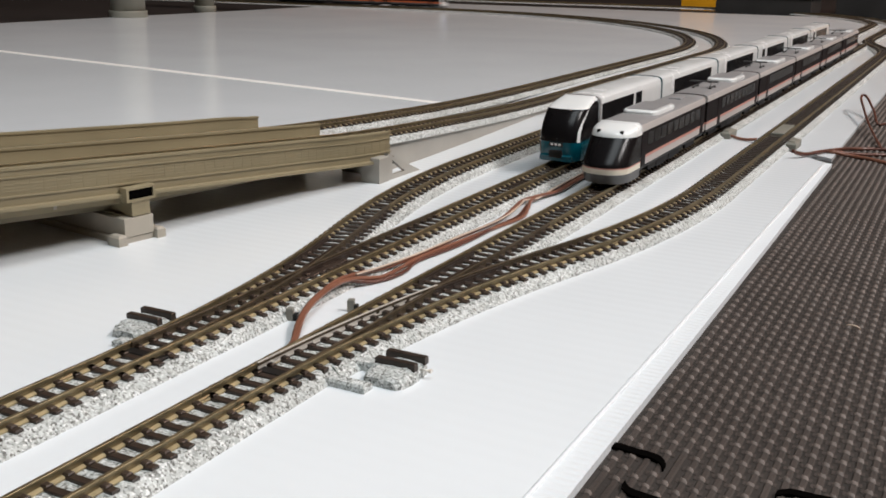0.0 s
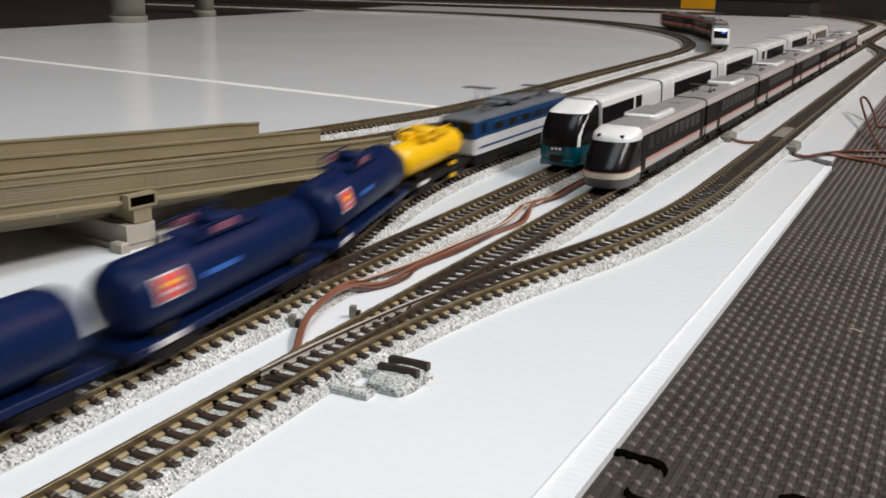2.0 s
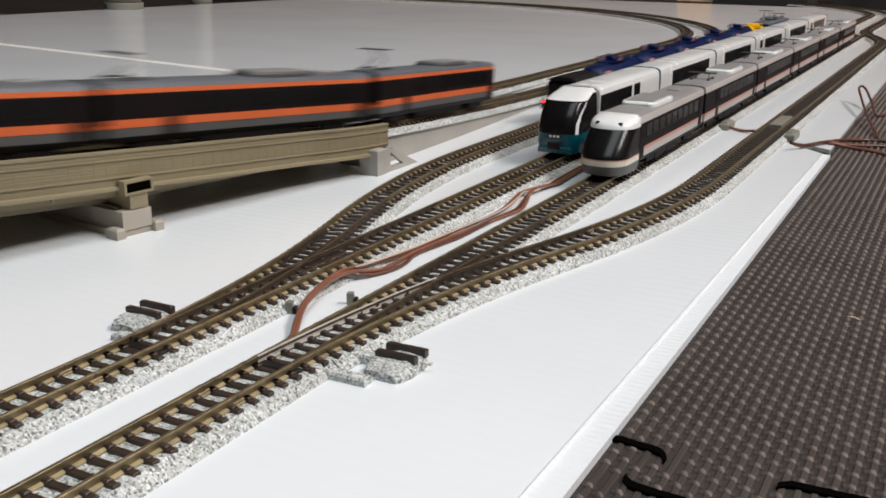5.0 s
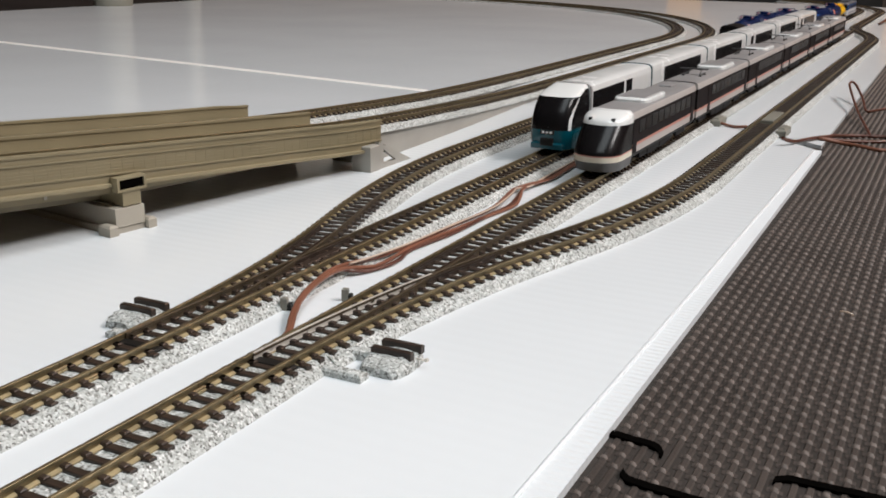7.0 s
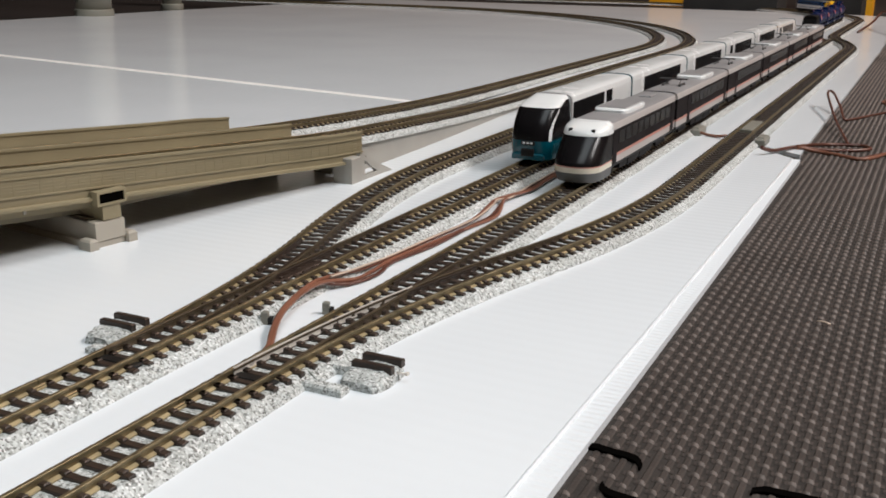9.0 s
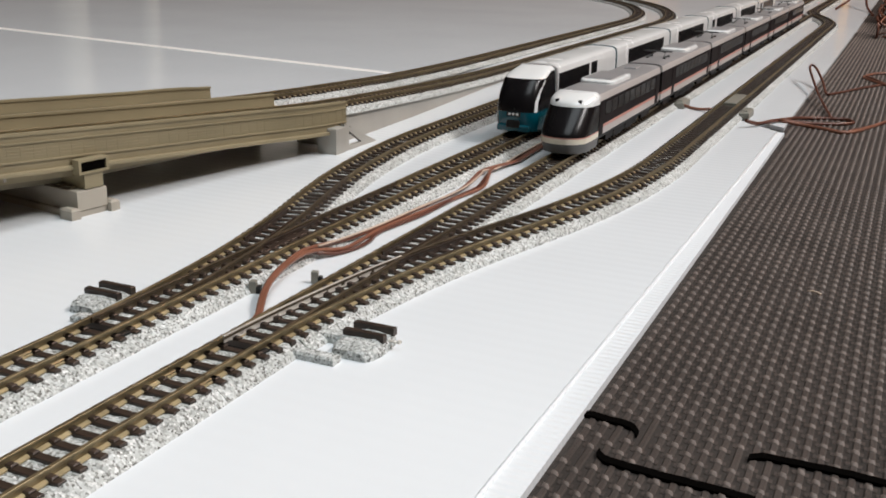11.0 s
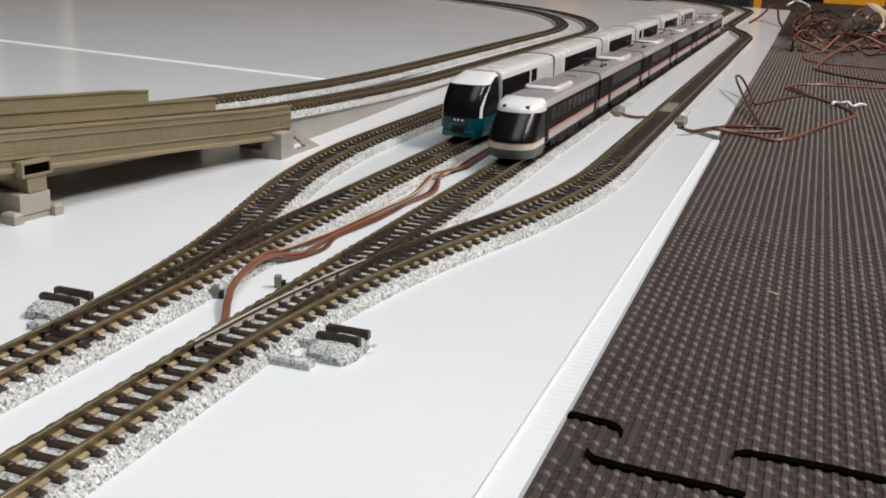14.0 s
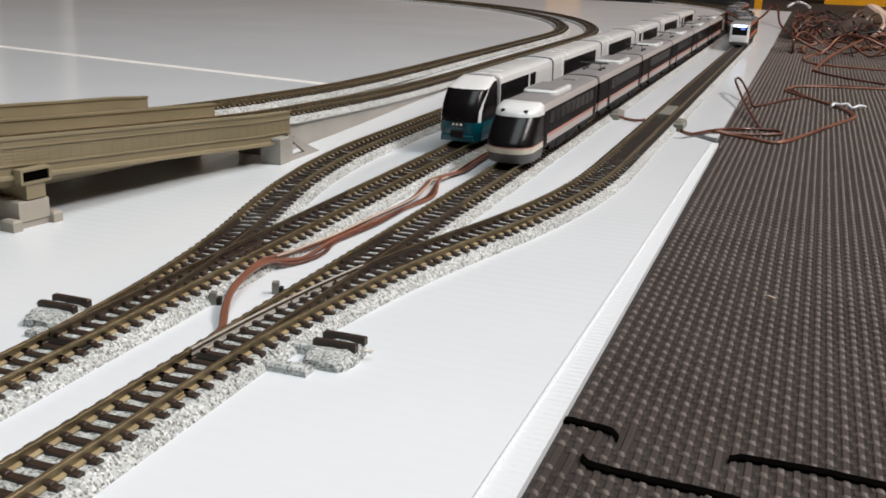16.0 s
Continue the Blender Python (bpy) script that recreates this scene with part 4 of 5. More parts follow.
def resort_car(name, label, cab=True, group="", bands=((24, 112),)):
    """A white and teal high-deck resort express car; front end at y = 0."""
    t = thing(name, label, "model train car", group)
    W, Z0, ZT = 9.8, 3.0, 28.0
    levels = [(0.88, 0.0), (0.97, 0.05), (1.0, 0.12), (1.0, 0.33), (1.0, 0.42), (1.0, 0.55), (0.995, 0.9), (0.98, 1.0)]
    looks = {"lower_body": (M_TEAL, "deep teal lower body"), "windscreen": (M_GLASS, "large black panoramic windscreen"), "pillar": (M_WHITE, "white screen pillar"),
             "roof": (M_WHITE, "white roof and upper side"), "side_glazing": (M_GLASS, "black curved side glazing")}

    def ring_of(y):
        return section(W, Z0, ZT, levels, 3.0)

    def region(x, y, z):
        return "lower_body" if z < 10.3 else "roof"

    loft_car(t, ([28] if cab else [0]) + [50, 90, CAR], ring_of, region, looks)
    if cab:
        lv = []
        for z in [1.4, 2.4, 3.6, 5, 6.5, 8, 9.2, 10.0, 10.6, 11.3, 12, 12.6, 13.3, 14, 14.7, 15.4, 16.1, 16.8, 17.5, 18.2, 18.9, 19.6, 20.3, 21, 21.7, 22.3, 22.9, 23.4, 23.9, 24.3, 24.7, 25.0, 25.4, 25.8, 26.2, 26.6, 27.1, 27.6, 27.9, 28.0]:
            if z < 10:
                sb, wf = 0.8 * max(0, (6 - z) / 6), 0.95 + 0.05 * min(1, z / 8)
            elif z < 23.5:
                sb, wf = 6.8 * ((z - 10) / 13.5) ** 2.0, 1.0 - 0.05 * ((z - 10) / 13.5) ** 2
            else:
                u = (z - 23.5) / 4.5
                sb, wf = 6.8 + 17 * u ** 1.25, 0.95 - 0.2 * u ** 2
            lv.append((z, sb, wf))

        def nose_region(x, y, z):
            if z < 10.2:
                return "lower_body"
            u = max(0, (z - 10) / 13.5)
            post = 3.6 + 6.8 * u ** 2.0 + 5.0 * u ** 3
            if z > 23.9 and (y < post + 1.0 or z > 26.0):
                return "pillar"
            if y < post - 0.9:
                return "windscreen"
            if y > post + 1.0:
                return "side_glazing"
            return "pillar"

        nose_stack(t, lv, W, 28.0, 0.0, 8.0, 2.9, nose_region, looks)
    for sgn in (-1, 1):
        x = sgn * W
        for y0, y1 in ((32, 80), (84, 94)) if cab else bands:
            part("side_window", Shape().box(x - 0.35, x + 0.15, y0, y1, 15.5, 24.2, 0.1), M_GLASS, t, "long black window band")
        for y0 in (CAR - 6.5,):
            part("door", Shape().box(x - 0.2, x + 0.12, y0, y0 + 4.5, 5.0, 20, 0.05), M_WHITE, t)
    if cab:
        part("roof_hoop", Shape().sweep([[(px, yy, pz) for px, pz in section(W + 0.25, 12.5, ZT + 0.3, [(1.0, 0), (1.0, 0.5), (0.98, 1.0)], 3.0)] for yy in (28.2, 30.4)]), M_ROOF, t, "grey hoop over the roof")
        part("number_plate", Shape().box(-3.2, 3.2, -0.35, 0.5, 8.2, 9.9, 0.1), M_BLACKP, t)
        for x in (-1.8, 0, 1.8):
            part("headlamp", Shape().box(x - 0.55, x + 0.55, -0.55, -0.2, 8.6, 9.5, 0.1), M_WHITE, t, "small white lamp bar")
        part("front_skirt", Shape().box(-7.5, 7.5, -0.4, 6, 1.6, 4.4, 0.5), M_TEAL, t)
        part("coupler_recess", Shape().box(-3, 3, -0.7, 1, 3.2, 6.4, 0.3), M_BLACKP, t)
        part("wiper", Shape().tube([(0.3, 0.0, 11.0), (1.0, 2.0, 17.0)], 0.18, 5), M_BLACKP, t)
    part("end_hoop", Shape().sweep([[(px, yy, pz) for px, pz in section(W + 0.2, 9.8, ZT + 0.25, [(1.0, 0), (1.0, 0.5), (0.98, 1.0)], 3.0)] for yy in (CAR - 2.2, CAR - 0.2)]), M_TEAL, t, "teal band at the car end")
    part("underframe", Shape().box(-8.6, 8.6, 34, CAR - 38, 1.0, 3.6, 0.5), M_UNDER, t)
    bogie(t, 20)
    bogie(t, CAR - 20)
    part("gangway", Shape().box(-4.5, 4.5, CAR - 0.2, CAR + 1.4, 4.2, 20, 0.4), M_UNDER, t, "black corridor bellows")
    return t


def parked(x, y0, makers):
    for i, make in enumerate(makers):
        t = make()
        t.matrix_basis = at(x, y0 + i * PITCH, RAIL_TOP)
        yield t


GREY = "parked grey-roofed express car with salmon stripe and dark windows"
WHITE = "parked white and teal resort express car with black windows"
resort_head = resort_car("resort_train_car", "parked white and teal resort train head car with panoramic black windscreen", True, "white resort train")
resort_head.matrix_basis = at(X_A, 420, RAIL_TOP)
resort_mid = resort_car("resort_train_car", WHITE, False, "white resort train")
resort_mid.matrix_basis = at(X_A, 420 + 133.5, RAIL_TOP)
resort_split = resort_car("resort_train_car", "parked white resort express car with a split black window band", False, "white resort train", ((16, 26), (36, 112)))
resort_split.matrix_basis = at(X_A, 420 + 3 * 133.5, RAIL_TOP)
for i in (2, 4):
    copy_thing(resort_mid, at(X_A, 420 + i * 133.5, RAIL_TOP))
copy_thing(resort_split, at(X_A, 420 + 5 * 133.5, RAIL_TOP))
express_head = emu_car("express_train_car", "parked grey express head car with black windscreen and white cab roof", True, group="grey express train")
express_head.matrix_basis = at(X_B, 383, RAIL_TOP)
express_mid = emu_car("express_train_car", GREY, False, group="grey express train")
pantograph(express_mid, 30)
express_mid.matrix_basis = at(X_B, 383 + PITCH, RAIL_TOP)
for i in range(2, 6):
    copy_thing(express_mid, at(X_B, 383 + i * PITCH, RAIL_TOP))

# ---- running trains ----
def electric_loco():
    t = thing("electric_locomotive", "blue and pale grey electric locomotive running on the passing track", "locomotive", "freight train")
    L, W = 112.0, 9.6
    lv = [(1.0, 0.0), (1.0, 0.2), (1.0, 0.45), (1.0, 0.5), (1.0, 0.75), (1.0, 0.85), (0.98, 1.0)]

    def ring_of(y):
        e = min(y, L - y)
        w = W * (0.9 + 0.1 * min(1, e / 3))
        return section(w, 6.6, 23.2 - max(0, 2.5 - e) * 0.6, lv, 2.0)

    def region(x, y, z):
        if z > 21.1:
            return "roof"
        if z > 14.2:
            return "upper_body"
        return "lower_body"

    loft_car(t, [0, 1.2, 3, 20, 60, 92, L - 3, L - 1.2, L], ring_of, region, {"roof": (M_ROOFD, "dark grey roof"), "upper_body": (M_BLUE, "blue upper body"), "lower_body": (M_LCREAM, "pale grey lower body")})
    for s in (-1, 1):
        x = s * W
        part("side_line", Shape().box(x - 0.1, x + 0.14, 3, L - 3, 9.0, 9.9, 0), M_BLUE, t, "blue line")
        for y0 in (18, 34, 50, 66, 82):
            part("grille", Shape().box(x - 0.1, x + 0.16, y0, y0 + 11, 15.5, 18.8, 0.1), M_BLACKP, t, "dark louvre")
        for y0 in (4.5, L - 10):
            part("cab_window", Shape().box(x - 0.1, x + 0.15, y0, y0 + 5.5, 15.5, 20, 0.1), M_GLASS, t)
    for y in (-0.25, L + 0.05):
        for x in (-4.2, 4.2):
            part("front_window", Shape().box(x - 3.2, x + 3.2, y, y + 0.2, 16, 20.6, 0.1), M_GLASS, t)
    pantograph(t, 22, True, 24.6)
    pantograph(t, 90, False, 24.6)
    part("roof_walk", Shape().box(-4, 4, 36, 78, 24.4, 25.6, 0.4).box(-6.5, 6.5, 44, 56, 24.4, 26.6, 0.5), M_ROOFD, t)
    part("underframe", Shape().box(-8.6, 8.6, 1, L - 1, 2.4, 6.9, 0.4), M_UNDER, t)
    for y in (18, 56, 94):
        bogie(t, y)
    return t


def tank_car(kind):
    L = {"navy": 87.0, "yellow": 68.0, "black": 46.5}[kind]
    names = {"yellow": ("yellow tank wagon with a humped dome and striped ladder", M_YELLOW), "navy": ("navy blue tank wagon with a red and white label", M_NAVY), "black": ("black brake wagon with two red tail lights", M_BLACKP)}
    label, paint = names[kind]
    t = thing("tank_wagon" if kind != "black" else "brake_wagon", label, "freight wagon", "freight train")
    if kind == "black":
        part("body", Shape().box(-8.6, 8.6, 9, L - 2, 5, 20.0, 1.6), M_UNDER, t)
        part("roof", Shape().sweep([[(x, y, z) for x, z in ((-9.0, 19.8), (-5.5, 21.6), (0, 22.2), (5.5, 21.6), (9.0, 19.8))] for y in (8.0, L - 1)], True), M_UNDER, t)
        part("end_platform", Shape().box(-8.6, 8.6, 1, 9, 5, 6.4, 0.3), M_UNDER, t)
        for x in (-8.2, 8.2):
            part("end_rail", Shape().tube([(x, 1.4, 6.4), (x, 1.4, 14.5), (x, 9, 15.5)], 0.4, 6), M_UNDER, t)
        part("end_beam", Shape().box(-9, 9, 0.8, 2.2, 5.0, 9.9, 0.4), M_UNDER, t)
        for x in (-6.6, 6.6):
            part("tail_light", Shape().tube([(x, 1.2, 9.0), (x, 0.2, 9.0)], 0.65, 12), M_TAIL, t, "glowing red tail light")
    else:
        R, zc = (9.0, 14.8) if kind == "navy" else (7.0, 13.4)
        top = zc + R
        ys = [3, 3.6, 5, 8, 30, 40, 50, L - 8, L - 5, L - 3.6, L - 3]
        rings = []
        for y in ys:
            e = min(y - 3, L - 3 - y)
            r = R * (0.45 + 0.55 * math.sqrt(max(0, 1 - (1 - min(1, e / 5)) ** 2)))
            rings.append([(r * math.cos(2 * math.pi * k / 28), y, zc + r * math.sin(2 * math.pi * k / 28)) for k in range(28)])
        part("tank", Shape().sweep(rings, smooth=True), paint, t)

        def patch(side, y0, y1, a0, a1, proud):
            """A thin plate bent round the tank, between two angles above its middle."""
            arc = [radians(a0 + (a1 - a0) * k / 6) for k in range(7)]
            ring = [(side * (R + proud) * math.cos(a), zc + (R + proud) * math.sin(a)) for a in arc]
            ring += [(side * (R - 0.3) * math.cos(a), zc + (R - 0.3) * math.sin(a)) for a in reversed(arc)]
            return Shape().sweep([[(x, y, z) for x, z in ring] for y in (y0, y1)])

        dome_r = 4.2 if kind == "navy" else 5.4
        part("dome", Shape().tube([(0, L / 2, zc + R * 0.6), (0, L / 2, top + 2.2), (0, L / 2, top + 3.0), (0, L / 2, top + 3.4)], lambda u: dome_r if u < 0.7 else dome_r * 0.75, 20), paint, t)
        part("walkway", Shape().box(-5.4, 5.4, L / 2 - 15, L / 2 + 15, top - 0.4, top + 0.4, 0.2), paint, t)
        for sgn in (-1, 1):
            part("hand_rail", Shape().tube([(sgn * 5.6, L / 2 - 14, top), (sgn * 5.6, L / 2 - 14, top + 3.0), (sgn * 5.6, L / 2 + 14, top + 3.0), (sgn * 5.6, L / 2 + 14, top)], 0.28, 6), paint, t)
            for y in (L * 0.2, L * 0.8):
                part("tank_strap", patch(sgn, y, y + 1.2, -60, 80, 0.12), paint, t)
            for y in (10, L - 16):
                part("tank_saddle", Shape().box(*sorted((sgn * 3, sgn * 7.4)), y, y + 6, 5.8, 8.6, 0.3), M_UNDER, t)
            if kind == "navy":
                label_plate = part("label_plate", patch(sgn, 9.8, 19.4, -2, 38, 0.12), M_LCREAM, t, "white-edged red label on the tank side")
                part("label_field", patch(sgn, 10.5, 18.7, 1, 35, 0.2), M_RED, label_plate, "red field of the label")
                part("label_mark", patch(sgn, 12.2, 17.0, 9, 14, 0.27), M_LCREAM, label_plate, "white bar on the label")
                part("label_mark", patch(sgn, 12.2, 17.0, 19, 25, 0.27), M_YELLOW, label_plate, "yellow bar on the label")
                part("lettering_bar", patch(sgn, 27, 41, 8, 16, 0.1), M_STRIPE, t, "blue bar of lettering")
                part("sign_plate", Shape().box(*sorted((sgn * 5.5, sgn * 5.9)), L / 2 - 8, L / 2 + 2, top + 0.6, top + 2.4, 0.1), M_PINK, t, "small pink plate on the walkway rail")
            else:
                part("valve_cover", Shape().box(*sorted((sgn * 1.0, sgn * 5.2)), L / 2 - 13, L / 2 - 7, top - 1, top + 2.4, 0.7), paint, t)
                for k in range(5):
                    part("ladder_stripe", Shape().box(*sorted((sgn * 8.2, sgn * 9.3)), 42, 47, 2.0 + k * 2.6, 3.3 + k * 2.6, 0.05), M_BLACKP if k % 2 else M_YELLOW, t, "black and yellow hazard stripe")
            part("data_plate", Shape().box(*sorted((sgn * 8.45, sgn * 8.8)), 8, 18, 4.6, 6.0, 0.05), M_LCREAM, t)
        part("sill", Shape().box(-8.6, 8.6, 1, L - 1, 4.4, 6.2, 0.3), paint if kind == "navy" else M_UNDER, t)
    part("underframe", Shape().box(-7, 7, 0, L, 3.0, 4.6, 0.3), M_UNDER, t)
    bogie(t, 13 if kind == "black" else 16)
    bogie(t, L - (11 if kind == "black" else 16))
    return t


freight = [(electric_loco(), 112.0)]
freight.append((tank_car("yellow"), 68.0))
navy = tank_car("navy")
freight.append((navy, 87.0))
for i in range(4):
    freight.append((copy_thing(navy, at(0, -400 - 100 * i, RAIL_TOP)), 87.0))
freight.append((tank_car("black"), 46.5))

LOOPLABEL = "running grey express car with orange stripe and dark roof"
loop_head = emu_car("running_express_car", "running grey express head car with bright white headlights", True, scheme="orange", lit=True, group="loop express train")
loop_mid = emu_car("running_express_car", LOOPLABEL, False, scheme="orange", group="loop express train")
pantograph(loop_mid, 14, True)
loop_train = [loop_head, loop_mid] + [copy_thing(loop_mid, at(-800, 2000 + 200 * i, RAIL_TOP)) for i in range(1)]
front = copy_thing(loop_head, at(-900, 2400, RAIL_TOP))
tagged(front, "silver express head car approaching with bright headlights", group="approaching express train")
arriving = [front]
for i in range(3):
    c = copy_thing(loop_mid, at(-900, 2600 + 150 * i, RAIL_TOP))
    tagged(c, "silver-grey express car of the approaching train", group="approaching express train")
    arriving.append(c)

# ---- wires, feeders and loose bits ----
K16 = 0.963


def low(pts):
    return [(145.1 + (x - 145.1) * K16, -3.3 + (y + 3.3) * K16, z) for x, y, z in pts]


def wire(name, label, pts, radius, material, wob=0.0, seed=1, group=""):
    rng = random.Random(seed)
    line = [(p[0] + rng.uniform(-wob, wob), p[1] + rng.uniform(-wob, wob), p[2]) for p in pts]
    ob = part(name, Shape().tube(spline(line, 3), radius, 8), material)
    return tagged(ob, label, "wire", group)


LEAD = [(24.5, 184, 0.9), (23.2, 189, 0.9), (19, 197, 2.1), (14.5, 207, 2.9), (11.5, 219, 3.5)]
END = [(14.2, 385), (13.6, 405), (12.5, 440)]
STRANDS = (
    (LEAD + [(10.2, 230, 3.7), (11, 238, 2.6), (13.2, 246, 1.0), (13.4, 256, 0.8), (12.8, 268, 0.8), (14.6, 290, 0.8), (17.6, 318, 0.8), (19.8, 337, 0.8), (16, 352, 1.2), (13, 363, 1.6)] + [(x + 0.6, y, 1.2) for x, y in END], 0.68, M_WIRE, "brown plastic wire lying between the two tracks"),
    ([(x - 0.9, y + 0.5, z + 0.15) for x, y, z in LEAD] + [(9.3, 230.5, 4.1), (9.2, 243, 2.7), (10.6, 255, 1.5), (11.9, 268, 1.6), (13.4, 294, 1.6), (15.4, 325, 1.5), (12, 348, 1.5), (10.2, 358, 1.5), (12.8, 365, 2.3)] + [(x + 1.6, y, 1.3) for x, y in END], 0.68, M_WIRE, "brown plastic wire lying between the two tracks"),
    ([(9.9, 238, 3.6), (10.6, 250, 2.7), (12.4, 268, 2.3), (14.1, 294, 2.1), (16.0, 325, 2.0), (13.4, 349, 2.0), (11.6, 359, 2.0), (13.9, 366, 1.6)] + [(x - 0.4, y, 2.2) for x, y in END], 0.36, M_WIREW, "cream wire in the bundle between tracks"),
    ([(9.8, 234, 2.9), (13.4, 242, 0.7), (16, 250, 0.7), (15.8, 258, 0.7), (14, 268, 0.7), (16.9, 292, 0.7), (17.4, 320, 0.8), (18, 337, 0.8), (14.4, 355, 1.0), (12.6, 365, 0.8)] + [(x - 1.2, y, 0.8) for x, y in END], 0.62, M_WIRED, "dark brown wire in the bundle between tracks"))
for k, (pts, r, mt, lb) in enumerate(STRANDS):
    wire("feeder_wire", lb, pts, r, mt, 0.12, 3 + k, "wire bundle")
MZ = MAT_Z + 1.2
wire("feeder_wire", "brown twin wire from the track feeder onto the mat", low([(84, 541, 4), (88, 548, 1.6), (95, 566, 1.0), (104, 586, 0.2), (113, 600, MZ), (122, 604, MZ), (130, 605, MZ), (133.5, 597, MZ), (129, 589, MZ), (118, 582, MZ), (108, 577, MZ + 0.6), (98, 573, 1)]), 0.95, M_WIRED, 0.4, 11, "feeder wires")
wire("feeder_wire", "brown wire snaking across the foam mat", low([(98, 570, 1), (108, 572, MZ + 0.4), (120, 568, MZ), (133, 562, MZ), (145, 594, MZ), (158, 636, MZ), (170, 672, MZ), (174.5, 690, MZ), (172, 712, MZ), (164, 737, MZ), (152, 760, MZ), (141, 780, MZ), (131, 802, MZ), (128, 815, MZ), (134, 838, MZ), (152, 852, MZ), (176, 860, MZ), (203, 868, MZ), (260, 880, MZ)]), 1.0, M_WIRE, 0.5, 12, "feeder wires")
wire("feeder_wire", "dark wire lying beside the brown one on the mat", low([(133, 565, MZ), (147, 599, MZ), (160, 640, MZ), (171, 676, MZ), (172, 700, MZ), (165, 730, MZ), (150, 765, MZ), (133, 804, MZ + 0.6), (130, 822, MZ), (140, 842, MZ), (170, 862, MZ + 1), (260, 874, MZ)]), 0.8, M_WIRED, 1.2, 13, "feeder wires")
wire("feeder_wire", "dark looped wire standing up off the board edge", low([(122, 603, MZ), (117, 625, 0.5), (109, 665, 3), (101, 710, 6.5), (95, 748, 9.5), (95, 760, 10.5), (99, 752, 9.5), (106, 722, 4.5), (111, 700, 0), (116, 712, MZ), (130, 748, MZ), (141, 772, MZ)]), 0.8, M_WIRED, 0.2, 14, "feeder wires")
wire("feeder_wire", "brown wire running from feeder to feeder between tracks", [(45.5, 566, 2), (50, 565, 1.0), (56, 562, 1.0), (61.5, 560, 2)], 0.8, M_WIRE, 0.1, 15, "feeder wires")


def twist_tie():
    t = part("twist_tie", Shape().tube(spline(low([(160, 722, MZ + 1.5), (162, 734, MZ + 2), (166, 730, MZ + 2), (170, 731, MZ + 3), (173, 726, MZ + 1), (178, 733, MZ + 2), (182, 738, MZ + 1)]), 2), 1.0, 6), M_LIP)
    tagged(t, "white twist tie round the brown wire", "cable tie")


twist_tie()


def track_feeder(x, y, side, label):
    t = thing("track_feeder", label, "track feeder", "track feeders", m=at(x, y, 0, 0))
    part("terminal_block", Shape().box(side * 10.8 - 2.6, side * 10.8 + 2.6, -9, 9, 0, 3.6, 0.7), M_FEEDER, t)
    part("terminal_cap", Shape().box(side * 10.4 - 1.8, side * 10.4 + 1.8, -6, 6, 3.6, 4.3, 0.4), M_FEEDER, t)


track_feeder(X_RIGHT, 556, 1, "grey plastic feeder block clipped to the passing track")
track_feeder(X_B, 572, 1, "grey plastic feeder block clipped to the siding track")
plate = part("rerail_plate", Shape().box(X_RIGHT - 3.4, X_RIGHT + 3.4, 568, 604, 2.6, 5.1, 0.4), M_FEEDER)
tagged(plate, "grey-green plastic plate set between the rails", "track plate")


def joint_tab(x, y, label):
    t = thing("joint_tab", label, "track clip", "track clips", m=at(x, y, 0, 20))
    part("tab", Shape().box(-0.9, 0.9, -0.9, 0.9, 0, 3.4, 0.25), M_FEEDER, t)
    part("tab_slot", Shape().box(0.9, 2.0, -0.9, 0.9, 0, 2.0, 0.25), M_BLACKP, t)


joint_tab(10.4, 205, "small grey plastic track clip standing by the turnout")
joint_tab(20.4, 219, "small grey plastic track clip standing on the board")
lint = part("lint", Shape().tube(spline([(140, 279.5, MAT_Z + 0.9), (141.8, 279, MAT_Z + 1.2), (143.6, 278.2, MAT_Z + 0.9)], 1), 0.3, 6), M_WIREW)
tagged(lint, "tiny pale scrap of lint on the mat", "lint")


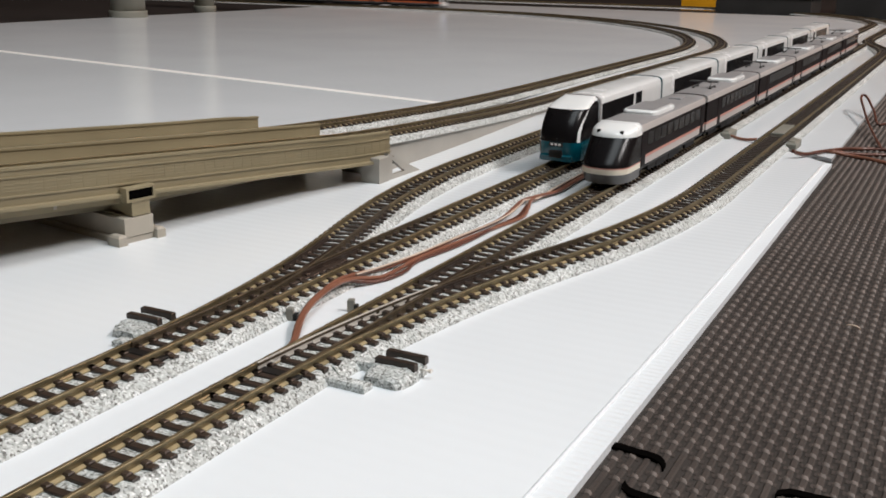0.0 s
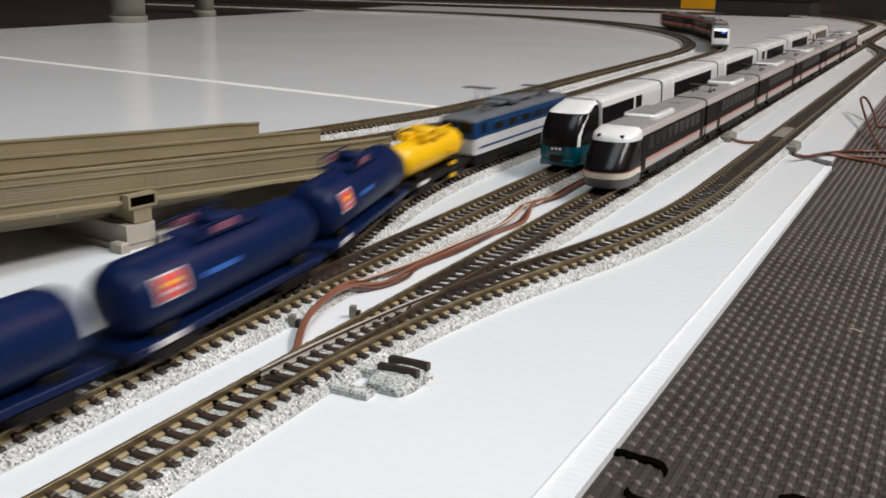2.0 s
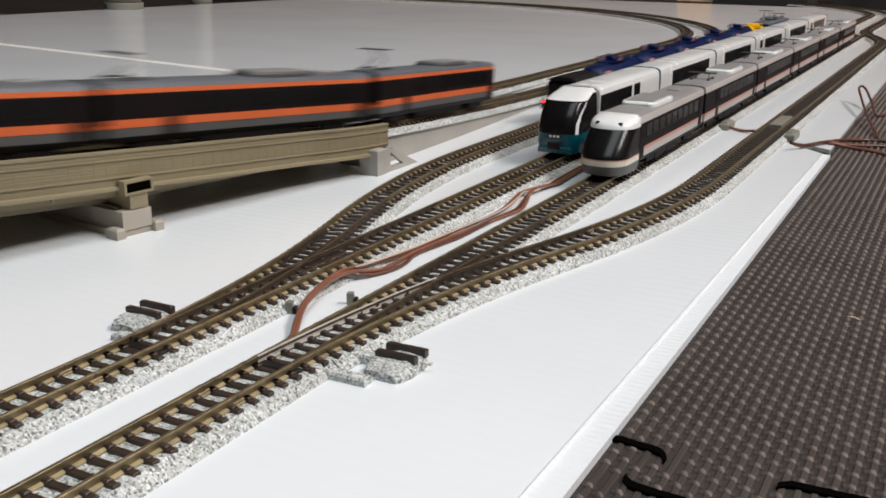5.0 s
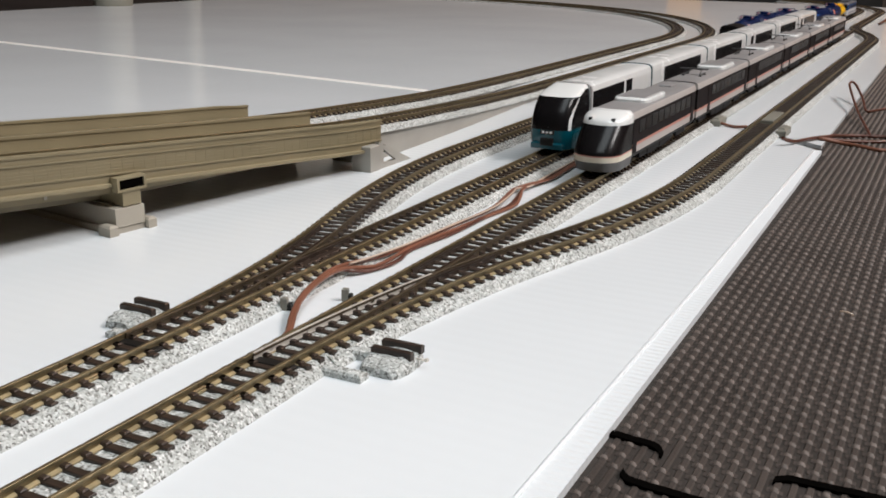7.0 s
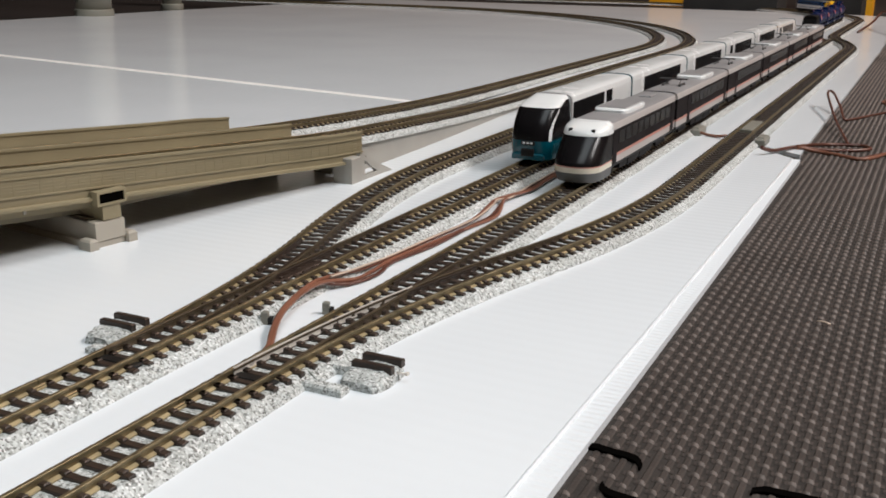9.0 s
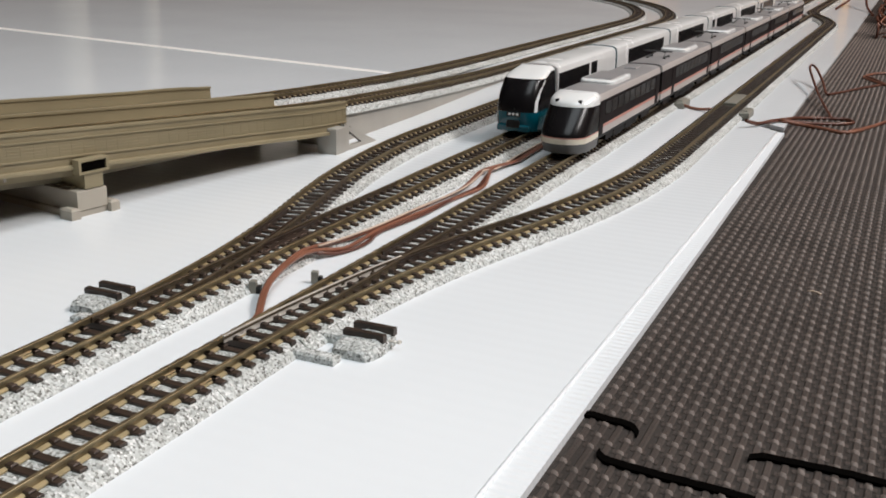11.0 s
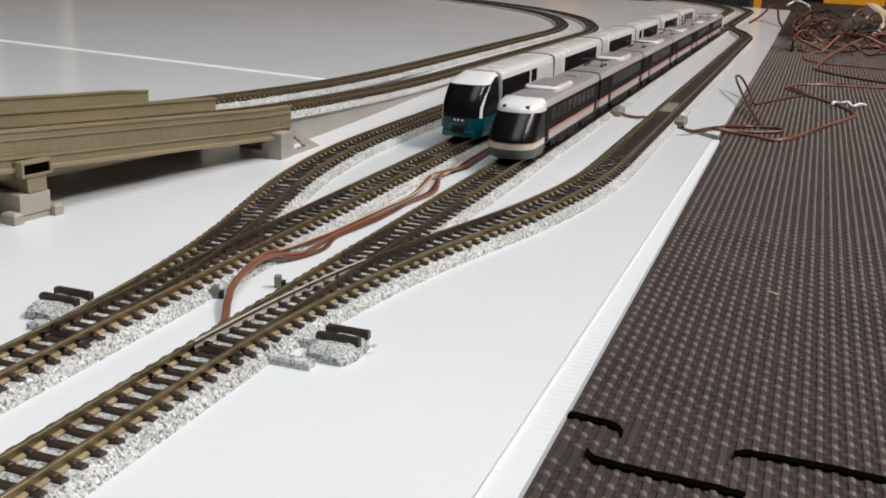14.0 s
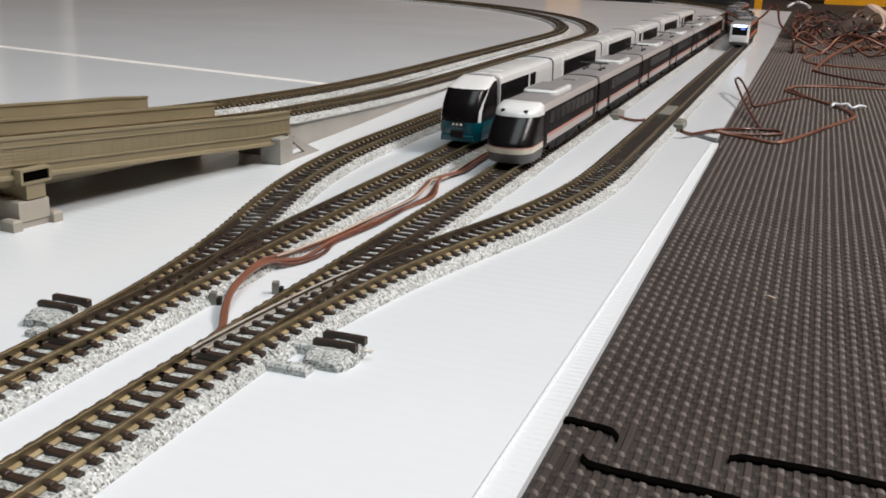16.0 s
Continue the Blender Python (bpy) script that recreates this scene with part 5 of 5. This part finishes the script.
def clutter():
    rng = random.Random(21)
    for k in range(58):
        cx, cy = rng.uniform(140, 300), rng.uniform(1180, 1640)
        pts = []
        ang = rng.uniform(0, 6.28)
        for i in range(9):
            ang += rng.uniform(-1.3, 1.3)
            cx = min(max(cx + 24 * math.cos(ang), 112 + 0.03 * max(0, 1500 - cy)), 340)
            cy = min(max(cy + 52 * math.sin(ang), 1120), 1800)
            pts.append((cx, cy, MAT_Z + 1.5 + rng.uniform(0, 24) * (1 if 0 < i < 8 else 0)))
        wire("tangled_wire", "tangled wire in a heap on the mat", pts, rng.choice((0.7, 0.9, 1.2)), rng.choice((M_WIRE, M_WIRE, M_WIRED, M_WIRED, M_BOXD)), 0, k, "heap of wires")
    wire("tangled_wire", "brown wire looping out of the heap across the mat", [(192, 1420, 12), (165, 1230, 3), (146, 1130, MZ), (136, 1065, MZ), (141, 1022, MZ), (155, 1005, MZ), (178, 998, MZ), (240, 985, MZ)], 1.2, M_WIRE, 0, 70, "heap of wires")
    wire("tangled_wire", "pale brown wire lying across the heap", [(146, 945, MZ), (158, 1040, 3), (182, 1150, 10), (214, 1290, 14), (246, 1380, 12)], 1.3, M_WIRE, 0, 71, "heap of wires")
    wire("tangled_wire", "brown wire trailing from the heap", [(146, 945, MZ), (160, 915, MZ), (190, 880, MZ), (240, 850, MZ)], 1.1, M_WIRED, 0, 72, "heap of wires")
    for k, (x, y) in enumerate(((196, 1420), (208, 1480), (182, 1500), (215, 1380))):
        wire("tangled_wire", "white wire curled in the heap", [(x, y, 4), (x + 8, y + 40, 22), (x + 20, y + 20, 30), (x + 26, y - 40, 18), (x + 10, y - 60, 4)], 2.0, M_WIREW, 2, 50 + k, "heap of wires")
    ob = part("connector_plug", Shape().box(-9, 9, -45, 45, 0, 16, 3), M_WIREW)
    ob.matrix_basis = pose(0.222, 1.46, 0.014, 14, 10, 24)
    tagged(ob, "white plastic connector plug lying on the wire heap", "plug")
    for k in range(5):
        c = part("dark_cloth", Shape().tube(spline([(168 + 28 * k, 1330 + 60 * k, 0), (176 + 28 * k, 1400 + 50 * k, 9), (192 + 26 * k, 1450 + 40 * k, 13), (214 + 26 * k, 1420 + 40 * k, 6), (226 + 26 * k, 1380 + 40 * k, 0)], 8), lambda u: 5 + 6 * math.sin(3.1 * u) + 1.5 * math.sin(23 * u + k), 10), M_BUNDLE)
        tagged(c, "dark cloth-like bundle under the wire heap", "bundle", "dark bundles")
    wire("twist_tie", "white twist tie on the far mat", [(82, 2230, 4), (92, 2290, 9), (104, 2250, 12), (116, 2290, 6), (124, 2230, 4)], 2.6, M_LIP, 0, 61, "far bits")
    wire("feeder_wire", "brown wire arched over the far board edge", [(52, 1560, 1), (66, 1620, 12), (74, 1700, 24), (84, 1640, 22), (92, 1560, 6), (104, 1480, MZ)], 1.6, M_WIRED, 0, 62, "far bits")


clutter()


def crate(x0, x1, y0, y1, h, mt, label, name="storage_crate"):
    t = thing(name, label, "crate", "far crates", m=at((x0 + x1) / 2, (y0 + y1) / 2, ROOM[4]))
    w, d = (x1 - x0) / 2, (y1 - y0) / 2
    part("body", Shape().box(-w, w, -d, d, 0, h, 4), mt, t)
    part("rim", Shape().box(-w - 4, w + 4, -d - 4, d + 4, h - 14, h - 4, 2), mt, t)


crate(152, 306, 3000, 3160, 170, M_BOXY, "orange-yellow plastic crate on the dark floor")
crate(17, 29, 2200, 2260, 120, M_BOXY, "narrow orange plastic box on the dark floor")
crate(-112, -40, 2680, 2820, 120, M_BOXY, "orange-yellow plastic crate on the dark floor")
crate(-520, -418, 2600, 2760, 120, M_BOXY, "orange-yellow plastic crate on the dark floor")
crate(-340, -150, 2190, 2330, 60, M_BOXD, "low dark box behind the board", "dark_box")
crate(-120, 0, 2330, 2480, 70, M_BOXD, "low dark box behind the board", "dark_box")


def pillar(x, y, r, label):
    t = thing("table_leg", label, "support leg", "support legs", m=at(x, y, ROOM[4]))
    part("leg", Shape().tube([(0, 0, 0), (0, 0, 400)], r, 28), M_PILLAR, t)
    part("foot_ring", Shape().tube([(0, 0, 0), (0, 0, 22), (0, 0, 24)], r + 3, 28), M_PILLAR, t)
    part("top_plate", Shape().box(-r * 2, r * 2, -r * 2, r * 2, 400, 412, 2), M_PILLAR, t)


pillar(-1050, 1235, 27, "grey-olive round support leg at the board edge")
pillar(-1085, 1460, 17, "grey-olive round support leg at the board edge")


# ---- what runs ----
def ride(car, line, times, nose, length, toward=1, lead=12.0):
    """Keys a car whose front end (y = 0 of its mesh if toward is -1, else its far end) stands at nose(t) along the line."""
    rows = []
    for t in times:
        s = nose(t)
        if toward > 0:
            back, fore = line.at(s - length + lead), line.at(s - lead)
            org_off = -lead
        else:
            back, fore = line.at(s + lead), line.at(s + length - lead)
            org_off = -lead
        d = fore - back
        d = d / np.linalg.norm(d)
        o = back + d * org_off
        yaw = math.degrees(math.atan2(-d[0], d[1]))
        pit = math.degrees(math.asin(d[2]))
        rows.append((t, pose(o[0] * MM, o[1] * MM, (o[2] + RAIL_TOP) * MM, 0, 0, yaw) @ pose(0, 0, 0, pit)))
    walk(car, rows)


def table(pairs):
    ts, ss = zip(*pairs)
    return lambda t: float(np.interp(t, ts, ss))


def motions():
    times = [i * 0.25 for i in range(65)]
    # freight train: the loco's front along the passing track, in millimetres along it
    loco = table([(0.0, 936), (1.5, 1294.5), (2.6, 1557.5), (3.6, 1796), (4.0, 1893), (6.5, 2452), (7.0, 2577), (8.5, 2912), (9.0, 3032), (16.0, 4700)])
    behind = 0.0
    for car, length in freight:
        ride(car, LINE_LEFT, times, (lambda t, b=behind: loco(t) - b), length, 1)
        behind += length + (3.5 if car.name.startswith("electric") or length == 68.0 else 4.6)
    loop = LOOP["outer"]
    head = table([(0.0, 3120), (1.2, 2530), (1.6, 2316), (2.1, 2070), (2.6, 1852), (3.0, 1709), (3.6, 1502), (4.0, 1366), (4.2, 1301), (6.3, 620), (8.0, 66), (16.0, 0)])
    for i, car in enumerate(loop_train):
        ride(car, loop, times, (lambda t, b=i * PITCH: head(t) + b), CAR, -1)
    come = table([(0.0, LINE_RIGHT.s_of_y(1820) + 2400), (12.0, LINE_RIGHT.s_of_y(1820) + 1400), (14.5, LINE_RIGHT.s_of_y(1820) + 130), (15.0, LINE_RIGHT.s_of_y(1550)), (15.5, LINE_RIGHT.s_of_y(1285)), (16.0, LINE_RIGHT.s_of_y(1085))])
    for i, car in enumerate(arriving):
        ride(car, LINE_RIGHT, times, (lambda t, b=i * PITCH: come(t) + b), CAR, -1)


motions()
